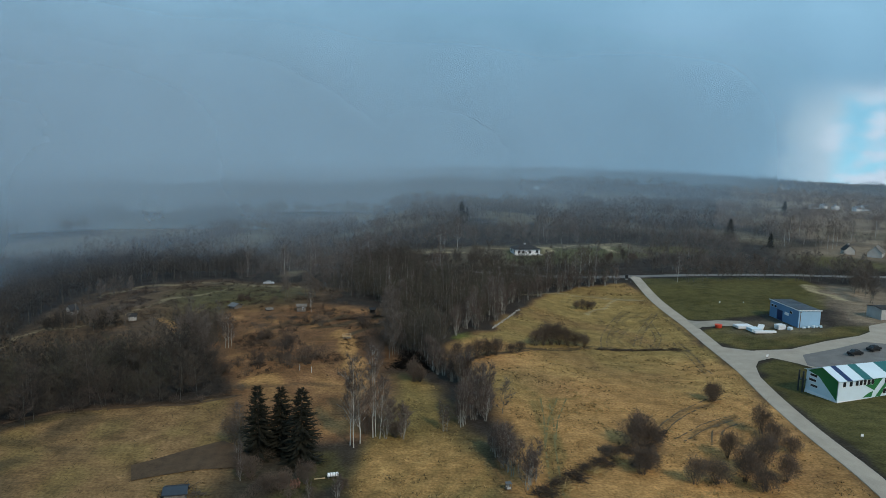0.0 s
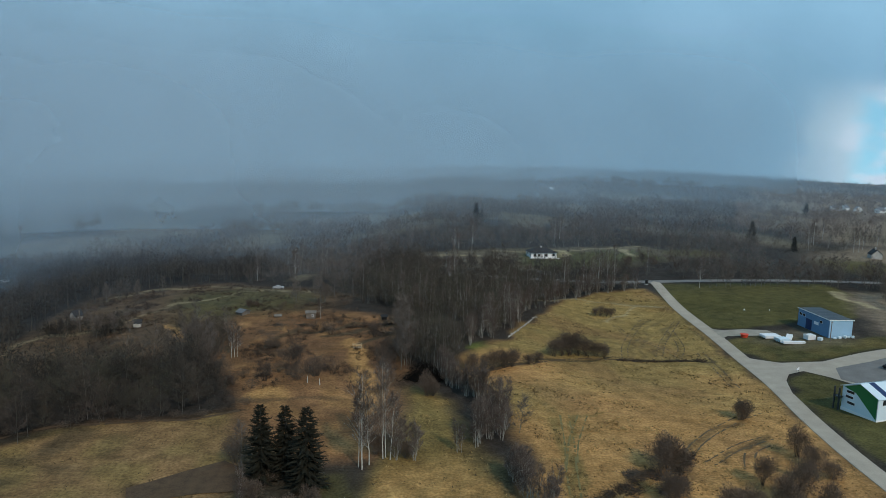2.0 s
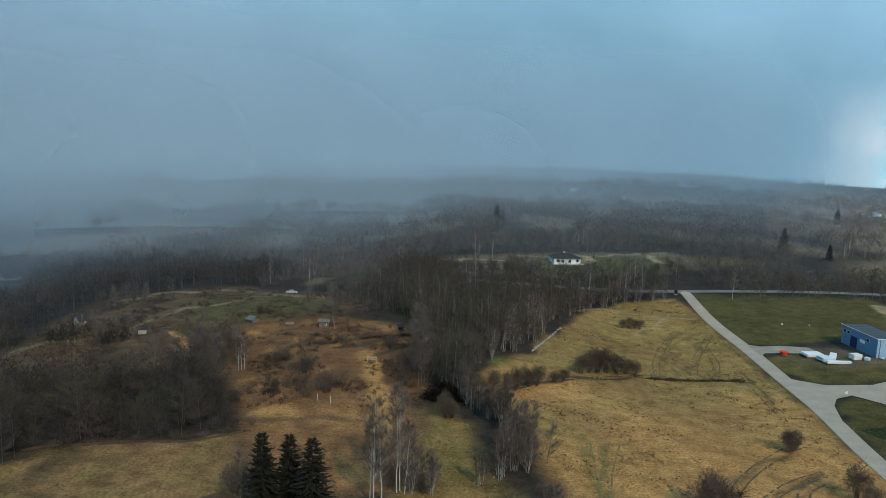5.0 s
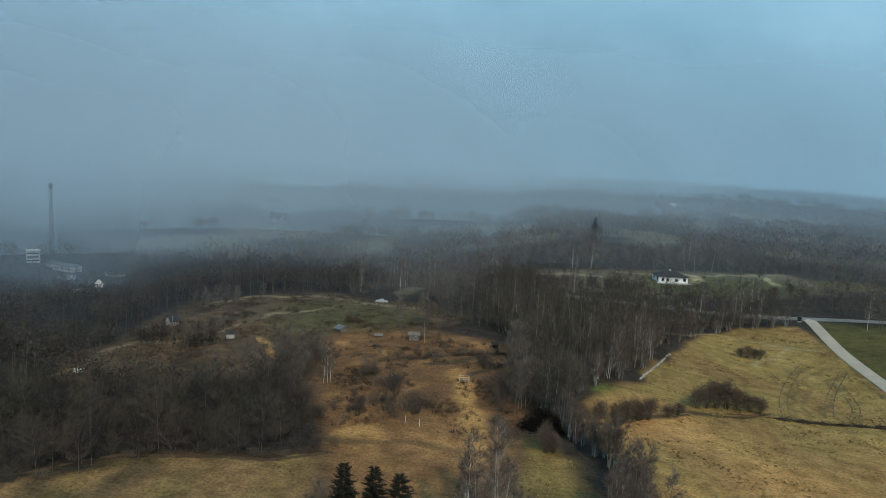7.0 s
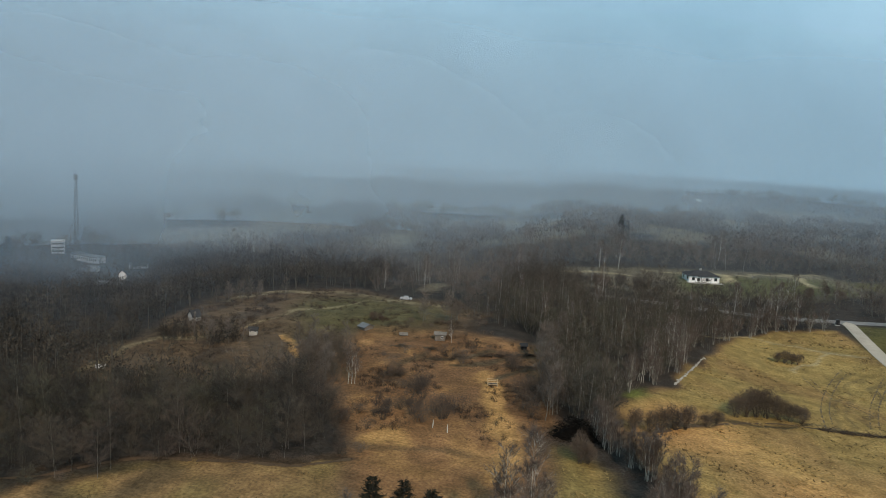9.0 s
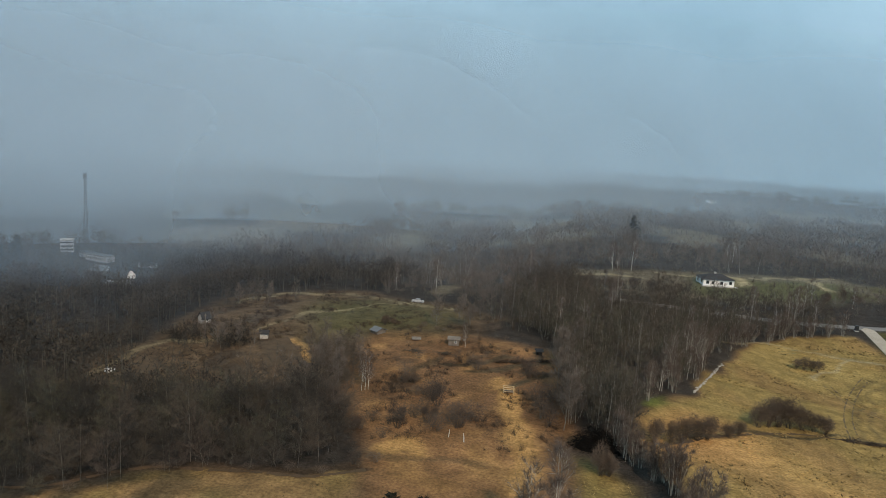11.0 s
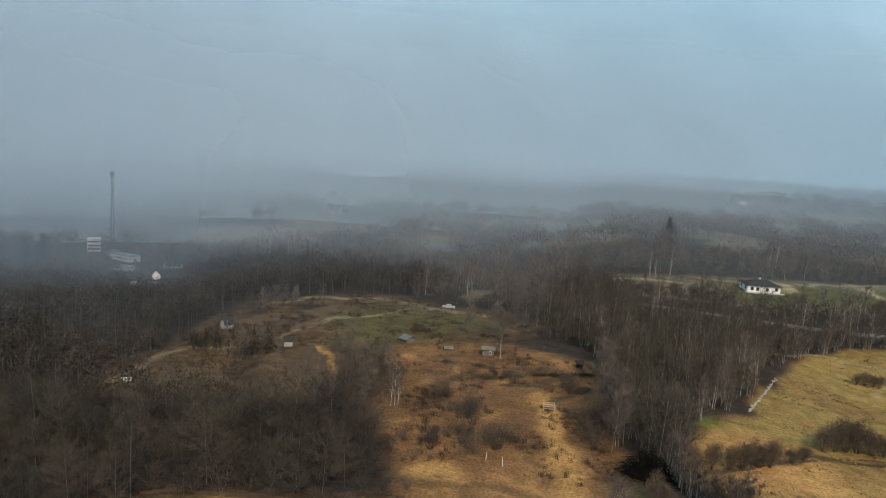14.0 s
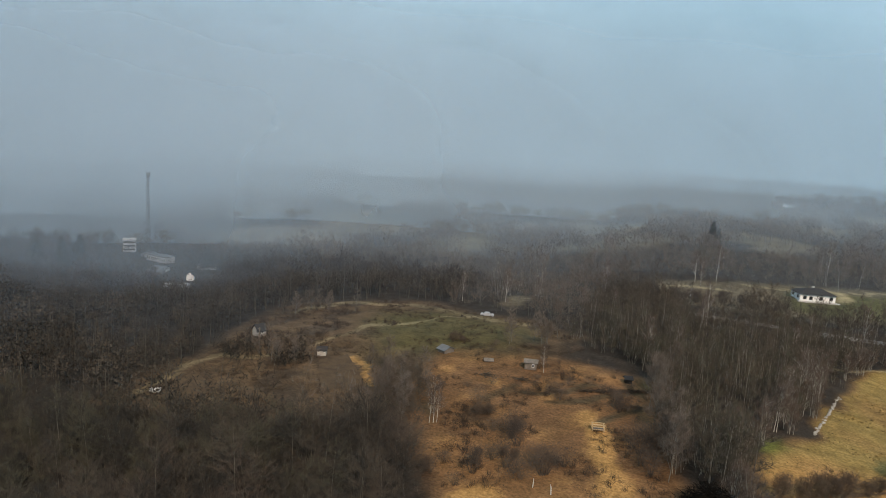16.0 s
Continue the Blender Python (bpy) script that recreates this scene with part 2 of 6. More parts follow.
M = {
    "ground": ground_material(),
    "asphalt": material("asphalt", (0.38, 0.325, 0.260), 0.9, vary=0.2, scale=0.3, fine=6),
    "old_asphalt": material("old_asphalt", (0.17, 0.16, 0.15), 0.9, vary=0.3, scale=0.3, fine=4),
    "gravel": material("gravel", (0.30, 0.27, 0.22), 0.95, vary=0.25, scale=0.4, fine=5),
    "birch_bark": material("birch_bark", (0.46, 0.44, 0.40), 0.8, vary=0.45, scale=2, fine=9),
    "grey_bark": material("grey_bark", (0.070, 0.064, 0.056), 0.9, vary=0.35, scale=2, fine=9, obj=0.5),
    "pale_bark": material("pale_bark", (0.30, 0.285, 0.25), 0.85, vary=0.4, scale=2, fine=9),
    "birch_twig": material("birch_twig", (0.108, 0.082, 0.068), 0.9, vary=0.3, bump=0, obj=0.5),
    "straw_tuft": material("straw_tuft", (0.380, 0.265, 0.110), 0.95, vary=0.3, scale=0.05, fine=0.6, bump=0, island=True),
    "dark_tuft": material("dark_tuft", (0.070, 0.050, 0.024), 0.95, vary=0.35, scale=0.05, fine=0.6, bump=0, island=True),
    "scrub": material("scrub", (0.060, 0.043, 0.031), 0.95, vary=0.4, scale=0.05, fine=0.6, bump=0, island=True),
    "shrub_twig": material("shrub_twig", (0.098, 0.072, 0.054), 0.9, vary=0.3, bump=0, obj=0.6),
    "brush_twig": material("brush_twig", (0.105, 0.078, 0.060), 0.9, vary=0.35, bump=0, obj=0.6),
    "pale_render": material("pale_render", (0.34, 0.35, 0.37), 0.8, vary=0.12, scale=0.4, fine=6),
    "mast_steel": material("mast_steel", (0.085, 0.090, 0.100), 0.6, vary=0.2),
    "dark_steel": material("dark_steel", (0.035, 0.037, 0.042), 0.7, vary=0.2),
    "mid_bark": material("mid_bark", (0.135, 0.125, 0.108), 0.85, vary=0.4, scale=2, fine=9),
    "twig_dark": material("twig_dark", (0.028, 0.025, 0.021), 0.9, vary=0.3, bump=0, obj=0.6),
    "char": material("char", (0.010, 0.009, 0.008), 1.0, vary=0.4, bump=0, spec=0.02),
    "twig": material("twig", (0.070, 0.056, 0.043), 0.9, vary=0.3, bump=0, obj=0.6),
    "twig_dim": material("twig_dim", (0.054, 0.045, 0.036), 0.9, vary=0.3, bump=0, obj=0.6),
    "twig_pale": material("twig_pale", (0.125, 0.102, 0.086), 0.9, vary=0.3, bump=0, obj=0.6),
    "twig_red": material("twig_red", (0.077, 0.058, 0.047), 0.9, vary=0.3, bump=0, obj=0.6),
    "twig_green": material("twig_green", (0.060, 0.054, 0.038), 0.9, vary=0.3, bump=0, obj=0.6),
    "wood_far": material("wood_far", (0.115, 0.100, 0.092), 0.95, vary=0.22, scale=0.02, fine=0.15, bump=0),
    # far twigs lightened: the eastern sunlight is put into this colour
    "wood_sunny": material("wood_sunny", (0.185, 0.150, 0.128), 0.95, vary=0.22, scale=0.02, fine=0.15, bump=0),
    "needle": material("needle", (0.0125, 0.0120, 0.0060), 0.85, vary=0.45, scale=1.2, fine=8, bump=0),
    "white_wall": material("white_wall", (0.78, 0.79, 0.80), 0.7, vary=0.06, scale=0.5, fine=8, bump=0.1),
    "white_sheet": material("white_sheet", (0.62, 0.72, 0.78), 0.45, vary=0.07, scale=0.4, fine=10, bump=0.1),
    "green_sheet": material("green_sheet", (0.03, 0.16, 0.05), 0.5, vary=0.12, bump=0.1),
    "teal_sheet": material("teal_sheet", (0.03, 0.13, 0.13), 0.45, vary=0.12, bump=0.1),
    "navy_sheet": material("navy_sheet", (0.015, 0.03, 0.10), 0.45, vary=0.12, bump=0.1),
    "blue_sheet": material("blue_sheet", (0.13, 0.24, 0.40), 0.55, vary=0.10, scale=0.4, fine=10, bump=0.1),
    "blue_light": material("blue_light", (0.30, 0.46, 0.62), 0.55, vary=0.10, scale=0.4, fine=10, bump=0.1),
    "roof_dark": material("roof_dark", (0.034, 0.033, 0.034), 0.9, vary=0.25, bump=0.2),
    "roof_blue": material("roof_blue", (0.036, 0.046, 0.060), 0.5, vary=0.2, bump=0.2),
    "window": material("window", (0.02, 0.025, 0.03), 0.12, vary=0.2, bump=0, spec=0.6),
    "old_wood": material("old_wood", (0.150, 0.130, 0.112), 0.9, vary=0.4, scale=1.5, fine=12),
    "fresh_wood": material("fresh_wood", (0.46, 0.34, 0.20), 0.85, vary=0.3, scale=1.5, fine=12),
    "tin": material("tin", (0.125, 0.130, 0.138), 0.5, metal=0.0, vary=0.25, bump=0.2),
    "rust": material("rust", (0.24, 0.11, 0.07), 0.8, vary=0.3),
    "red": material("red", (0.60, 0.07, 0.03), 0.6, vary=0.15),
    "black": material("black", (0.012, 0.012, 0.013), 0.5, vary=0.3),
    "tyre": material("tyre", (0.02, 0.02, 0.02), 0.9, vary=0.2),
    "white_paint": material("white_paint", (0.78, 0.79, 0.80), 0.35, vary=0.05, bump=0.05),
    "concrete": material("concrete", (0.40, 0.39, 0.37), 0.9, vary=0.2, scale=0.6),
    "steel": material("steel", (0.160, 0.170, 0.185), 0.5, metal=0.5, vary=0.2),
    "stone": material("stone", (0.34, 0.32, 0.29), 0.9, vary=0.3, obj=0.6),
    "rut": material("rut", (0.110, 0.078, 0.042), 0.95, vary=0.35, scale=0.5, fine=4, bump=0.6),
    "old_rut": material("old_rut", (0.165, 0.135, 0.055), 0.95, vary=0.3, scale=0.5, fine=4, bump=0.6),
    "soil": material("soil", (0.078, 0.050, 0.028), 0.95, vary=0.4, scale=0.8, fine=4, bump=0.8),
}


# ---------------------------------------------------------------- mesh tools
class Shape:
    """Collects points and faces for one mesh."""

    def __init__(self):
        self.v, self.f = [], []

    def poly(self, *pts):
        k = len(self.v)
        self.v += [tuple(p) for p in pts]
        self.f.append(tuple(range(k, k + len(pts))))

    def tube(self, a, b, ra, rb, n=5, cap=True):
        a, b = Vector(a), Vector(b)
        d = (b - a).normalized()
        s = d.orthogonal().normalized()
        c = d.cross(s)
        k = len(self.v)
        for p, r in ((a, ra), (b, rb)):
            for i in range(n):
                w = 2 * math.pi * i / n
                self.v.append(tuple(p + (s * math.cos(w) + c * math.sin(w)) * r))
        for i in range(n):
            j = (i + 1) % n
            self.f.append((k + i, k + j, k + n + j, k + n + i))
        if cap:
            self.f.append(tuple(range(k + n - 1, k - 1, -1)))
            self.f.append(tuple(range(k + n, k + 2 * n)))

    def spike(self, a, b, w):
        a, b = Vector(a), Vector(b)
        s = (b - a).orthogonal().normalized() * w
        s.rotate(Matrix.Rotation(random.random() * 6.283, 3, (b - a).normalized()))
        self.poly(a - s, a + s, b)

    def box(self, lo, hi, m=None):
        x0, y0, z0 = lo
        x1, y1, z1 = hi
        p = [Vector(q) for q in ((x0, y0, z0), (x1, y0, z0), (x1, y1, z0), (x0, y1, z0), (x0, y0, z1), (x1, y0, z1), (x1, y1, z1), (x0, y1, z1))]
        if m is not None:
            p = [m @ q for q in p]
        k = len(self.v)
        self.v += [tuple(q) for q in p]
        self.f += [tuple(k + i for i in f) for f in ((3, 2, 1, 0), (4, 5, 6, 7), (0, 1, 5, 4), (1, 2, 6, 5), (2, 3, 7, 6), (3, 0, 4, 7))]

    def mesh(self, name, mat, smooth=False):
        me = bpy.data.meshes.new(name)
        me.from_pydata(self.v, [], self.f)
        me.materials.append(M[mat])
        if smooth:
            me.shade_smooth()
        me.update()
        return me


def thing(name, m, label, category, group="", kind=""):
    ob = new(name)
    ob.matrix_basis = m
    return tagged(ob, label, category, group, kind)


def part(name, shape, mat, parent, label="", bevel=0.0, smooth=False):
    """One mesh under a thing or under a part, in the parent's own coordinates."""
    ob = new(name, shape if isinstance(shape, bpy.types.Mesh) else shape.mesh(name, mat, smooth))
    ob.parent = parent
    if bevel:
        mod = ob.modifiers.new("edge", "BEVEL")
        mod.width, mod.segments, mod.limit_method = bevel, 1, "ANGLE"
    return tagged(ob, label)


def boxes(*pairs):
    s = Shape()
    for lo, hi in pairs:
        s.box(lo, hi)
    return s


def sheet_from(name, V, F, mat):
    """A mesh of triangles from numpy arrays."""
    me = bpy.data.meshes.new(name)
    me.vertices.add(len(V)); me.vertices.foreach_set("co", np.ascontiguousarray(V, dtype=np.float32).ravel())
    me.loops.add(F.size); me.loops.foreach_set("vertex_index", np.ascontiguousarray(F, dtype=np.int32).ravel())
    k = F.shape[1]
    me.polygons.add(len(F)); me.polygons.foreach_set("loop_start", np.arange(0, F.size, k, dtype=np.int32))
    me.materials.append(M[mat])
    me.update(calc_edges=True)
    return me


# ---------------------------------------------------------------- the lie of the land
def smooth01(v):
    v = np.clip(v, 0, 1)
    return v * v * (3 - 2 * v)


RIDGE_AZ = np.radians([-90, -30, -12, 0, 10, 18, 24, 30, 90])
RIDGE_Z = np.array([-24, -18, -13, -6, 0, 0, -9, -18, -24])


def land(x, y):
    x, y = np.asarray(x, float), np.asarray(y, float)
    away = np.hypot(x, y)
    dip = -5.5 * np.exp(-((x - 60) / 42) ** 2 - ((y - 215) / 75) ** 2)
    rise = 3.0 * np.exp(-((x + 45) / 55) ** 2 - ((y - 205) / 55) ** 2)
    valley = smooth01((-x - 85 - 0.15 * (y - 150)) / 110) * smooth01((y - 140) / 140)
    back = smooth01((y - 255) / 110) * smooth01((-5 - x) / 90)
    far = smooth01((away - 400) / 700)
    roll_ = 2.2 * smooth01((away - 420) / 200) * np.sin(x / 61 + 0.7) * np.cos(y / 83 + x / 190)
    ridge = np.interp(np.arctan2(x, np.maximum(y, 1.0)), RIDGE_AZ, RIDGE_Z)
    low = dip + rise - 17 * np.maximum(valley, back) - 12 * far + roll_
    k = smooth01((away - 1050) / 480)
    drop = 40 * smooth01((away - 1700) / 500)
    return low * (1 - k) + (ridge + 3 * np.sin(x / 130 + y / 210) - drop) * k


def on(x, y, up=0.0):
    return float(land(x, y)) + up


def ripple(x, y, s, seed):
    """Cheap smooth noise, about -1 to 1."""
    r = np.random.RandomState(seed)
    out = 0
    for k in range(7):
        a, ph, f = r.uniform(0, 6.283), r.uniform(0, 6.283), r.uniform(0.6, 2.4) / s
        out = out + np.sin((x * math.cos(a) + y * math.sin(a)) * f * 2 + ph + 1.3 * np.sin((y * math.cos(a) - x * math.sin(a)) * f * 1.3 + ph))
    return out / 3.5


def inside(poly, x, y):
    x, y = np.asarray(x, float), np.asarray(y, float)
    c = np.zeros(x.shape, bool)
    for (x0, y0), (x1, y1) in zip(poly, poly[1:] + poly[:1]):
        if y0 != y1:
            c ^= ((y0 > y) != (y1 > y)) & (x < (x1 - x0) * (y - y0) / (y1 - y0) + x0)
    return c


def edge_dist(poly, x, y):
    """Distance to a polygon's edge, positive inside."""
    d = np.full(np.shape(x), 1e9)
    for (x0, y0), (x1, y1) in zip(poly, poly[1:] + poly[:1]):
        ux, uy = x1 - x0, y1 - y0
        t = np.clip(((x - x0) * ux + (y - y0) * uy) / (ux * ux + uy * uy + 1e-9), 0, 1)
        d = np.minimum(d, np.hypot(x - x0 - t * ux, y - y0 - t * uy))
    return np.where(inside(poly, x, y), d, -d)


def line_dist(line, x, y):
    d = np.full(np.shape(x), 1e9)
    for (x0, y0), (x1, y1) in zip(line, line[1:]):
        ux, uy = x1 - x0, y1 - y0
        t = np.clip(((x - x0) * ux + (y - y0) * uy) / (ux * ux + uy * uy + 1e-9), 0, 1)
        d = np.minimum(d, np.hypot(x - x0 - t * ux, y - y0 - t * uy))
    return d


# plan of the land, in metres
MEADOW_E = [(11, 88), (66, 88), (69, 122), (74, 164), (78, 214), (79, 262), (76, 276), (56, 268), (40, 252), (27, 224), (17, 195), (9, 181), (3, 170), (2, 160), (10, 140), (14, 115)]
LAWN = [(82, 283), (79, 250), (82, 222), (92, 220), (107, 222), (132, 228), (150, 262), (150, 283)]
YARD = [(80, 206), (93, 212), (104, 206), (116, 203), (132, 204), (128, 198), (110, 189), (97, 184), (86, 185), (82, 194)]
GREEN_S = [(74, 90), (150, 90), (150, 175), (118, 170), (95, 163), (88, 176), (83, 173), (80, 166), (76, 146)]
BARE_E = [(128, 206), (136, 232), (150, 268), (170, 268), (165, 205), (140, 200)]
OLIVE = [(-14, 88), (12, 88), (11, 98), (8, 110), (3, 124), (0, 142), (-8, 146), (-9, 120), (-12, 110)]
MEADOW_W = [(-110, 82), (-30, 82), (-32, 110), (-39, 124), (-41, 132), (-48, 127), (-60, 125), (-72, 121), (-80, 112), (-120, 105)]
RUST_W = [(-41, 130), (-30, 112), (-14, 112), (-9, 140), (-11, 155), (-13, 170), (-15, 188), (-14, 200), (-40, 206), (-62, 200), (-58, 170), (-50, 152), (-44, 142)]
HILL_W = [(-62, 198), (-38, 204), (-32, 226), (-44, 236), (-67, 242), (-85, 247), (-99, 237), (-116, 224), (-112, 190), (-98, 150), (-80, 152), (-66, 160)]
HILL_GREEN = [(-72, 190), (-46, 206), (-44, 228), (-70, 236), (-88, 230), (-84, 212)]
HOUSE_FIELD = [(-30, 312), (-22, 336), (6, 352), (40, 366), (106, 384), (110, 342), (76, 318), (40, 304), (0, 298)]
PLOT_A = [(-83, 181), (-79, 187), (-68, 172), (-74, 165)]
PLOT_B = [(-101, 152), (-103, 166), (-93, 160), (-94, 150)]
PLOT_S = [(-47.5, 101.7), (-36, 111.2), (-32, 108.5), (-29.5, 102), (-38, 100.2), (-45.3, 96.8)]
WOOD_1 = [(-118, 100), (-88, 104), (-79, 109.5), (-73.5, 113.5), (-68.5, 118.5), (-61.4, 124), (-55.4, 126.5), (-48.9, 129), (-40.5, 132.5), (-42, 141), (-48, 148), (-56, 152), (-64, 151), (-73, 146), (-84, 141), (-92, 138), (-112, 140), (-130, 130)]
WOOD_2 = [(-9, 153), (-11, 158), (-12, 172), (-14, 188), (-13, 200), (-20, 208), (-36, 222), (-32, 232), (-30, 300), (76, 300), (76, 280), (54, 269), (37, 254), (23, 227), (13, 197), (5, 185), (1, 176), (0, 166), (2, 156)]
FAR_FIELDS = ((-250, 450, 50, 62), (-226, 545, 50, 64), (-45, 600, 26, 66), (-27, 505, 9, 36), (-130, 675, 16, 44), (50, 490, 14, 30), (262, 560, 12, 40), (330, 720, 22, 50), (192, 425, 24, 38), (300, 470, 44, 38), (196, 330, 24, 28), (-58, 272, 5, 20), (122, 362, 22, 16), (140, 640, 16, 30), (30, 760, 50, 40), (420, 800, 70, 22))
ROAD = [(66, 60), (69, 95), (70, 105), (71, 124), (73.2, 143), (76.8, 165.5), (78.8, 187.5), (80.6, 216), (80.4, 251), (82.5, 283), (82.6, 288)]
CROSS = [(-4, 284.6), (20, 285.4), (48, 286.7), (82, 288), (114, 289), (152, 291), (192, 291), (330, 300), (520, 330)]

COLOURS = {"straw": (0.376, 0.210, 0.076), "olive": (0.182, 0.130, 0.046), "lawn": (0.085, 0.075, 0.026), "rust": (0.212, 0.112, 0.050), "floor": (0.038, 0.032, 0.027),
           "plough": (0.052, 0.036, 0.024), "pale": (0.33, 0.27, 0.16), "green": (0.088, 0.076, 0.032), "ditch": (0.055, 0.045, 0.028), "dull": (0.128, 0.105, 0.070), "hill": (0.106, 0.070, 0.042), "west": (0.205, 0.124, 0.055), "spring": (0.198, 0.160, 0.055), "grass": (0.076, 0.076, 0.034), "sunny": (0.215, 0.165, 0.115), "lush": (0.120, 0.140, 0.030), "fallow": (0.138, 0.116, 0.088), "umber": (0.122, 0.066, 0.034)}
DITCHES = (([(3, 159), (10, 163), (23, 175), (35, 183), (44, 185.5), (70, 189)], 0.7, "ditch", 0.9), ([(14, 93), (20, 100), (26, 107), (31, 112), (44, 124), (54, 136), (66, 150)], 0.5, "ditch", 0.4),
           ([(70, 95), (75.5, 140), (75, 164), (75.5, 187), (77, 215), (77, 250)], 0.5, "ditch", 0.5), ([(-82, 112), (-72, 121), (-60, 125), (-48, 127), (-41, 131.5)], 0.9, "plough", 0.95),
           ([(17, 108), (19, 122), (22, 136), (19, 142)], 0.5, "olive", 0.7), ([(18.5, 108), (21, 122), (25, 136), (30, 142)], 0.5, "olive", 0.7), ([(46, 186), (50, 200), (58, 222), (64, 232)], 0.5, "olive", 0.8), ([(62, 189), (60, 200), (54, 216)], 0.5, "olive", 0.6),
           ([(-16, 135), (-20, 150), (-22, 165), (-26, 178)], 1.6, "straw", 0.6), ([(-76, 187), (-66, 172)], 0.6, "straw", 0.8), ([(-60, 237), (-68, 228.6), (-75.6, 220.8), (-84.6, 210.5), (-87.6, 196.6), (-90, 190)], 0.9, "pale", 0.35), ([(-108, 219), (-101.7, 235), (-83, 240), (-63, 235.5), (-48, 232)], 1.6, "pale", 0.36), ([(-104.5, 152), (-106, 167), (-104, 178), (-96, 180)], 0.9, "pale", 0.32),
           ([(30, 250), (46, 258), (60, 256), (74, 250)], 0.6, "pale", 0.6), ([(47.7, 184.4), (52.4, 201.7), (58.9, 219.8), (67.7, 237.3)], 0.5, "ditch", 0.45), ([(51.5, 185.7), (55.6, 202.6), (61.4, 218.6), (69.8, 234.0)], 0.5, "ditch", 0.45), ([(56.5, 191.1), (62.9, 211.0), (70.4, 226.0), (75.1, 233.2)], 0.5, "ditch", 0.45), ([(63.1, 192.6), (66.8, 207.2), (68.5, 222.3)], 0.5, "olive", 0.7), ([(70.5, 195.9), (68.7, 178.9), (66.9, 163.7)], 0.5, "ditch", 0.45), ([(50.9, 232.2), (66.6, 252.2), (76.3, 249.6)], 0.5, "pale", 0.7), ([(145.8, 269.7), (143.7, 253.8), (145.1, 244.3)], 1.6, "pale", 0.8), ([(43.7, 125.2), (49.9, 132), (56.3, 139.6)], 0.5, "ditch", 0.5), ([(46.6, 118.8), (49.2, 123), (54.9, 127.9), (60.2, 131.4)], 0.5, "ditch", 0.7), ([(50, 118), (53, 123), (58, 128)], 0.5, "rust", 0.8), ([(54.9, 117), (57.4, 123.7), (59.9, 128.3)], 0.5, "ditch", 0.6), ([(33, 106), (38, 112), (43, 124)], 0.6, "ditch", 0.5), ([(17.2, 92), (19.2, 113.5), (20.2, 123.5), (20.4, 137)], 0.5, "olive", 0.8), ([(18.6, 92), (20.6, 113.6), (22.3, 123.8), (25.2, 137.8)], 0.5, "olive", 0.8), ([(-27, 327), (-2, 336), (12, 334)], 1.5, "pale", 0.8), ([(20, 352), (60, 362), (100, 384)], 1.5, "pale", 0.6), ([(-38.8, 180.3), (-32.5, 185.1), (-26.3, 192.6)], 0.9, "ditch", 0.8), ([(-33.6, 178.1), (-25.4, 185.6), (-14.9, 194.8)], 0.9, "ditch", 0.8), ([(-22.7, 176), (-18.6, 180.1), (-14.4, 184.6)], 1.1, "ditch", 0.9), ([(-43.8, 174.9), (-40.3, 183.2)], 0.9, "ditch", 0.7), ([(-23.5, 172), (-22.5, 162.3), (-19.7, 155.7), (-16, 146), (-17, 134)], 2.2, "straw", 0.75), ([(-40, 138.3), (-33.6, 143.2), (-31.7, 140.1)], 1.4, "straw", 0.8), ([(-42, 136), (-34, 138), (-24, 140)], 1.0, "ditch", 0.45))


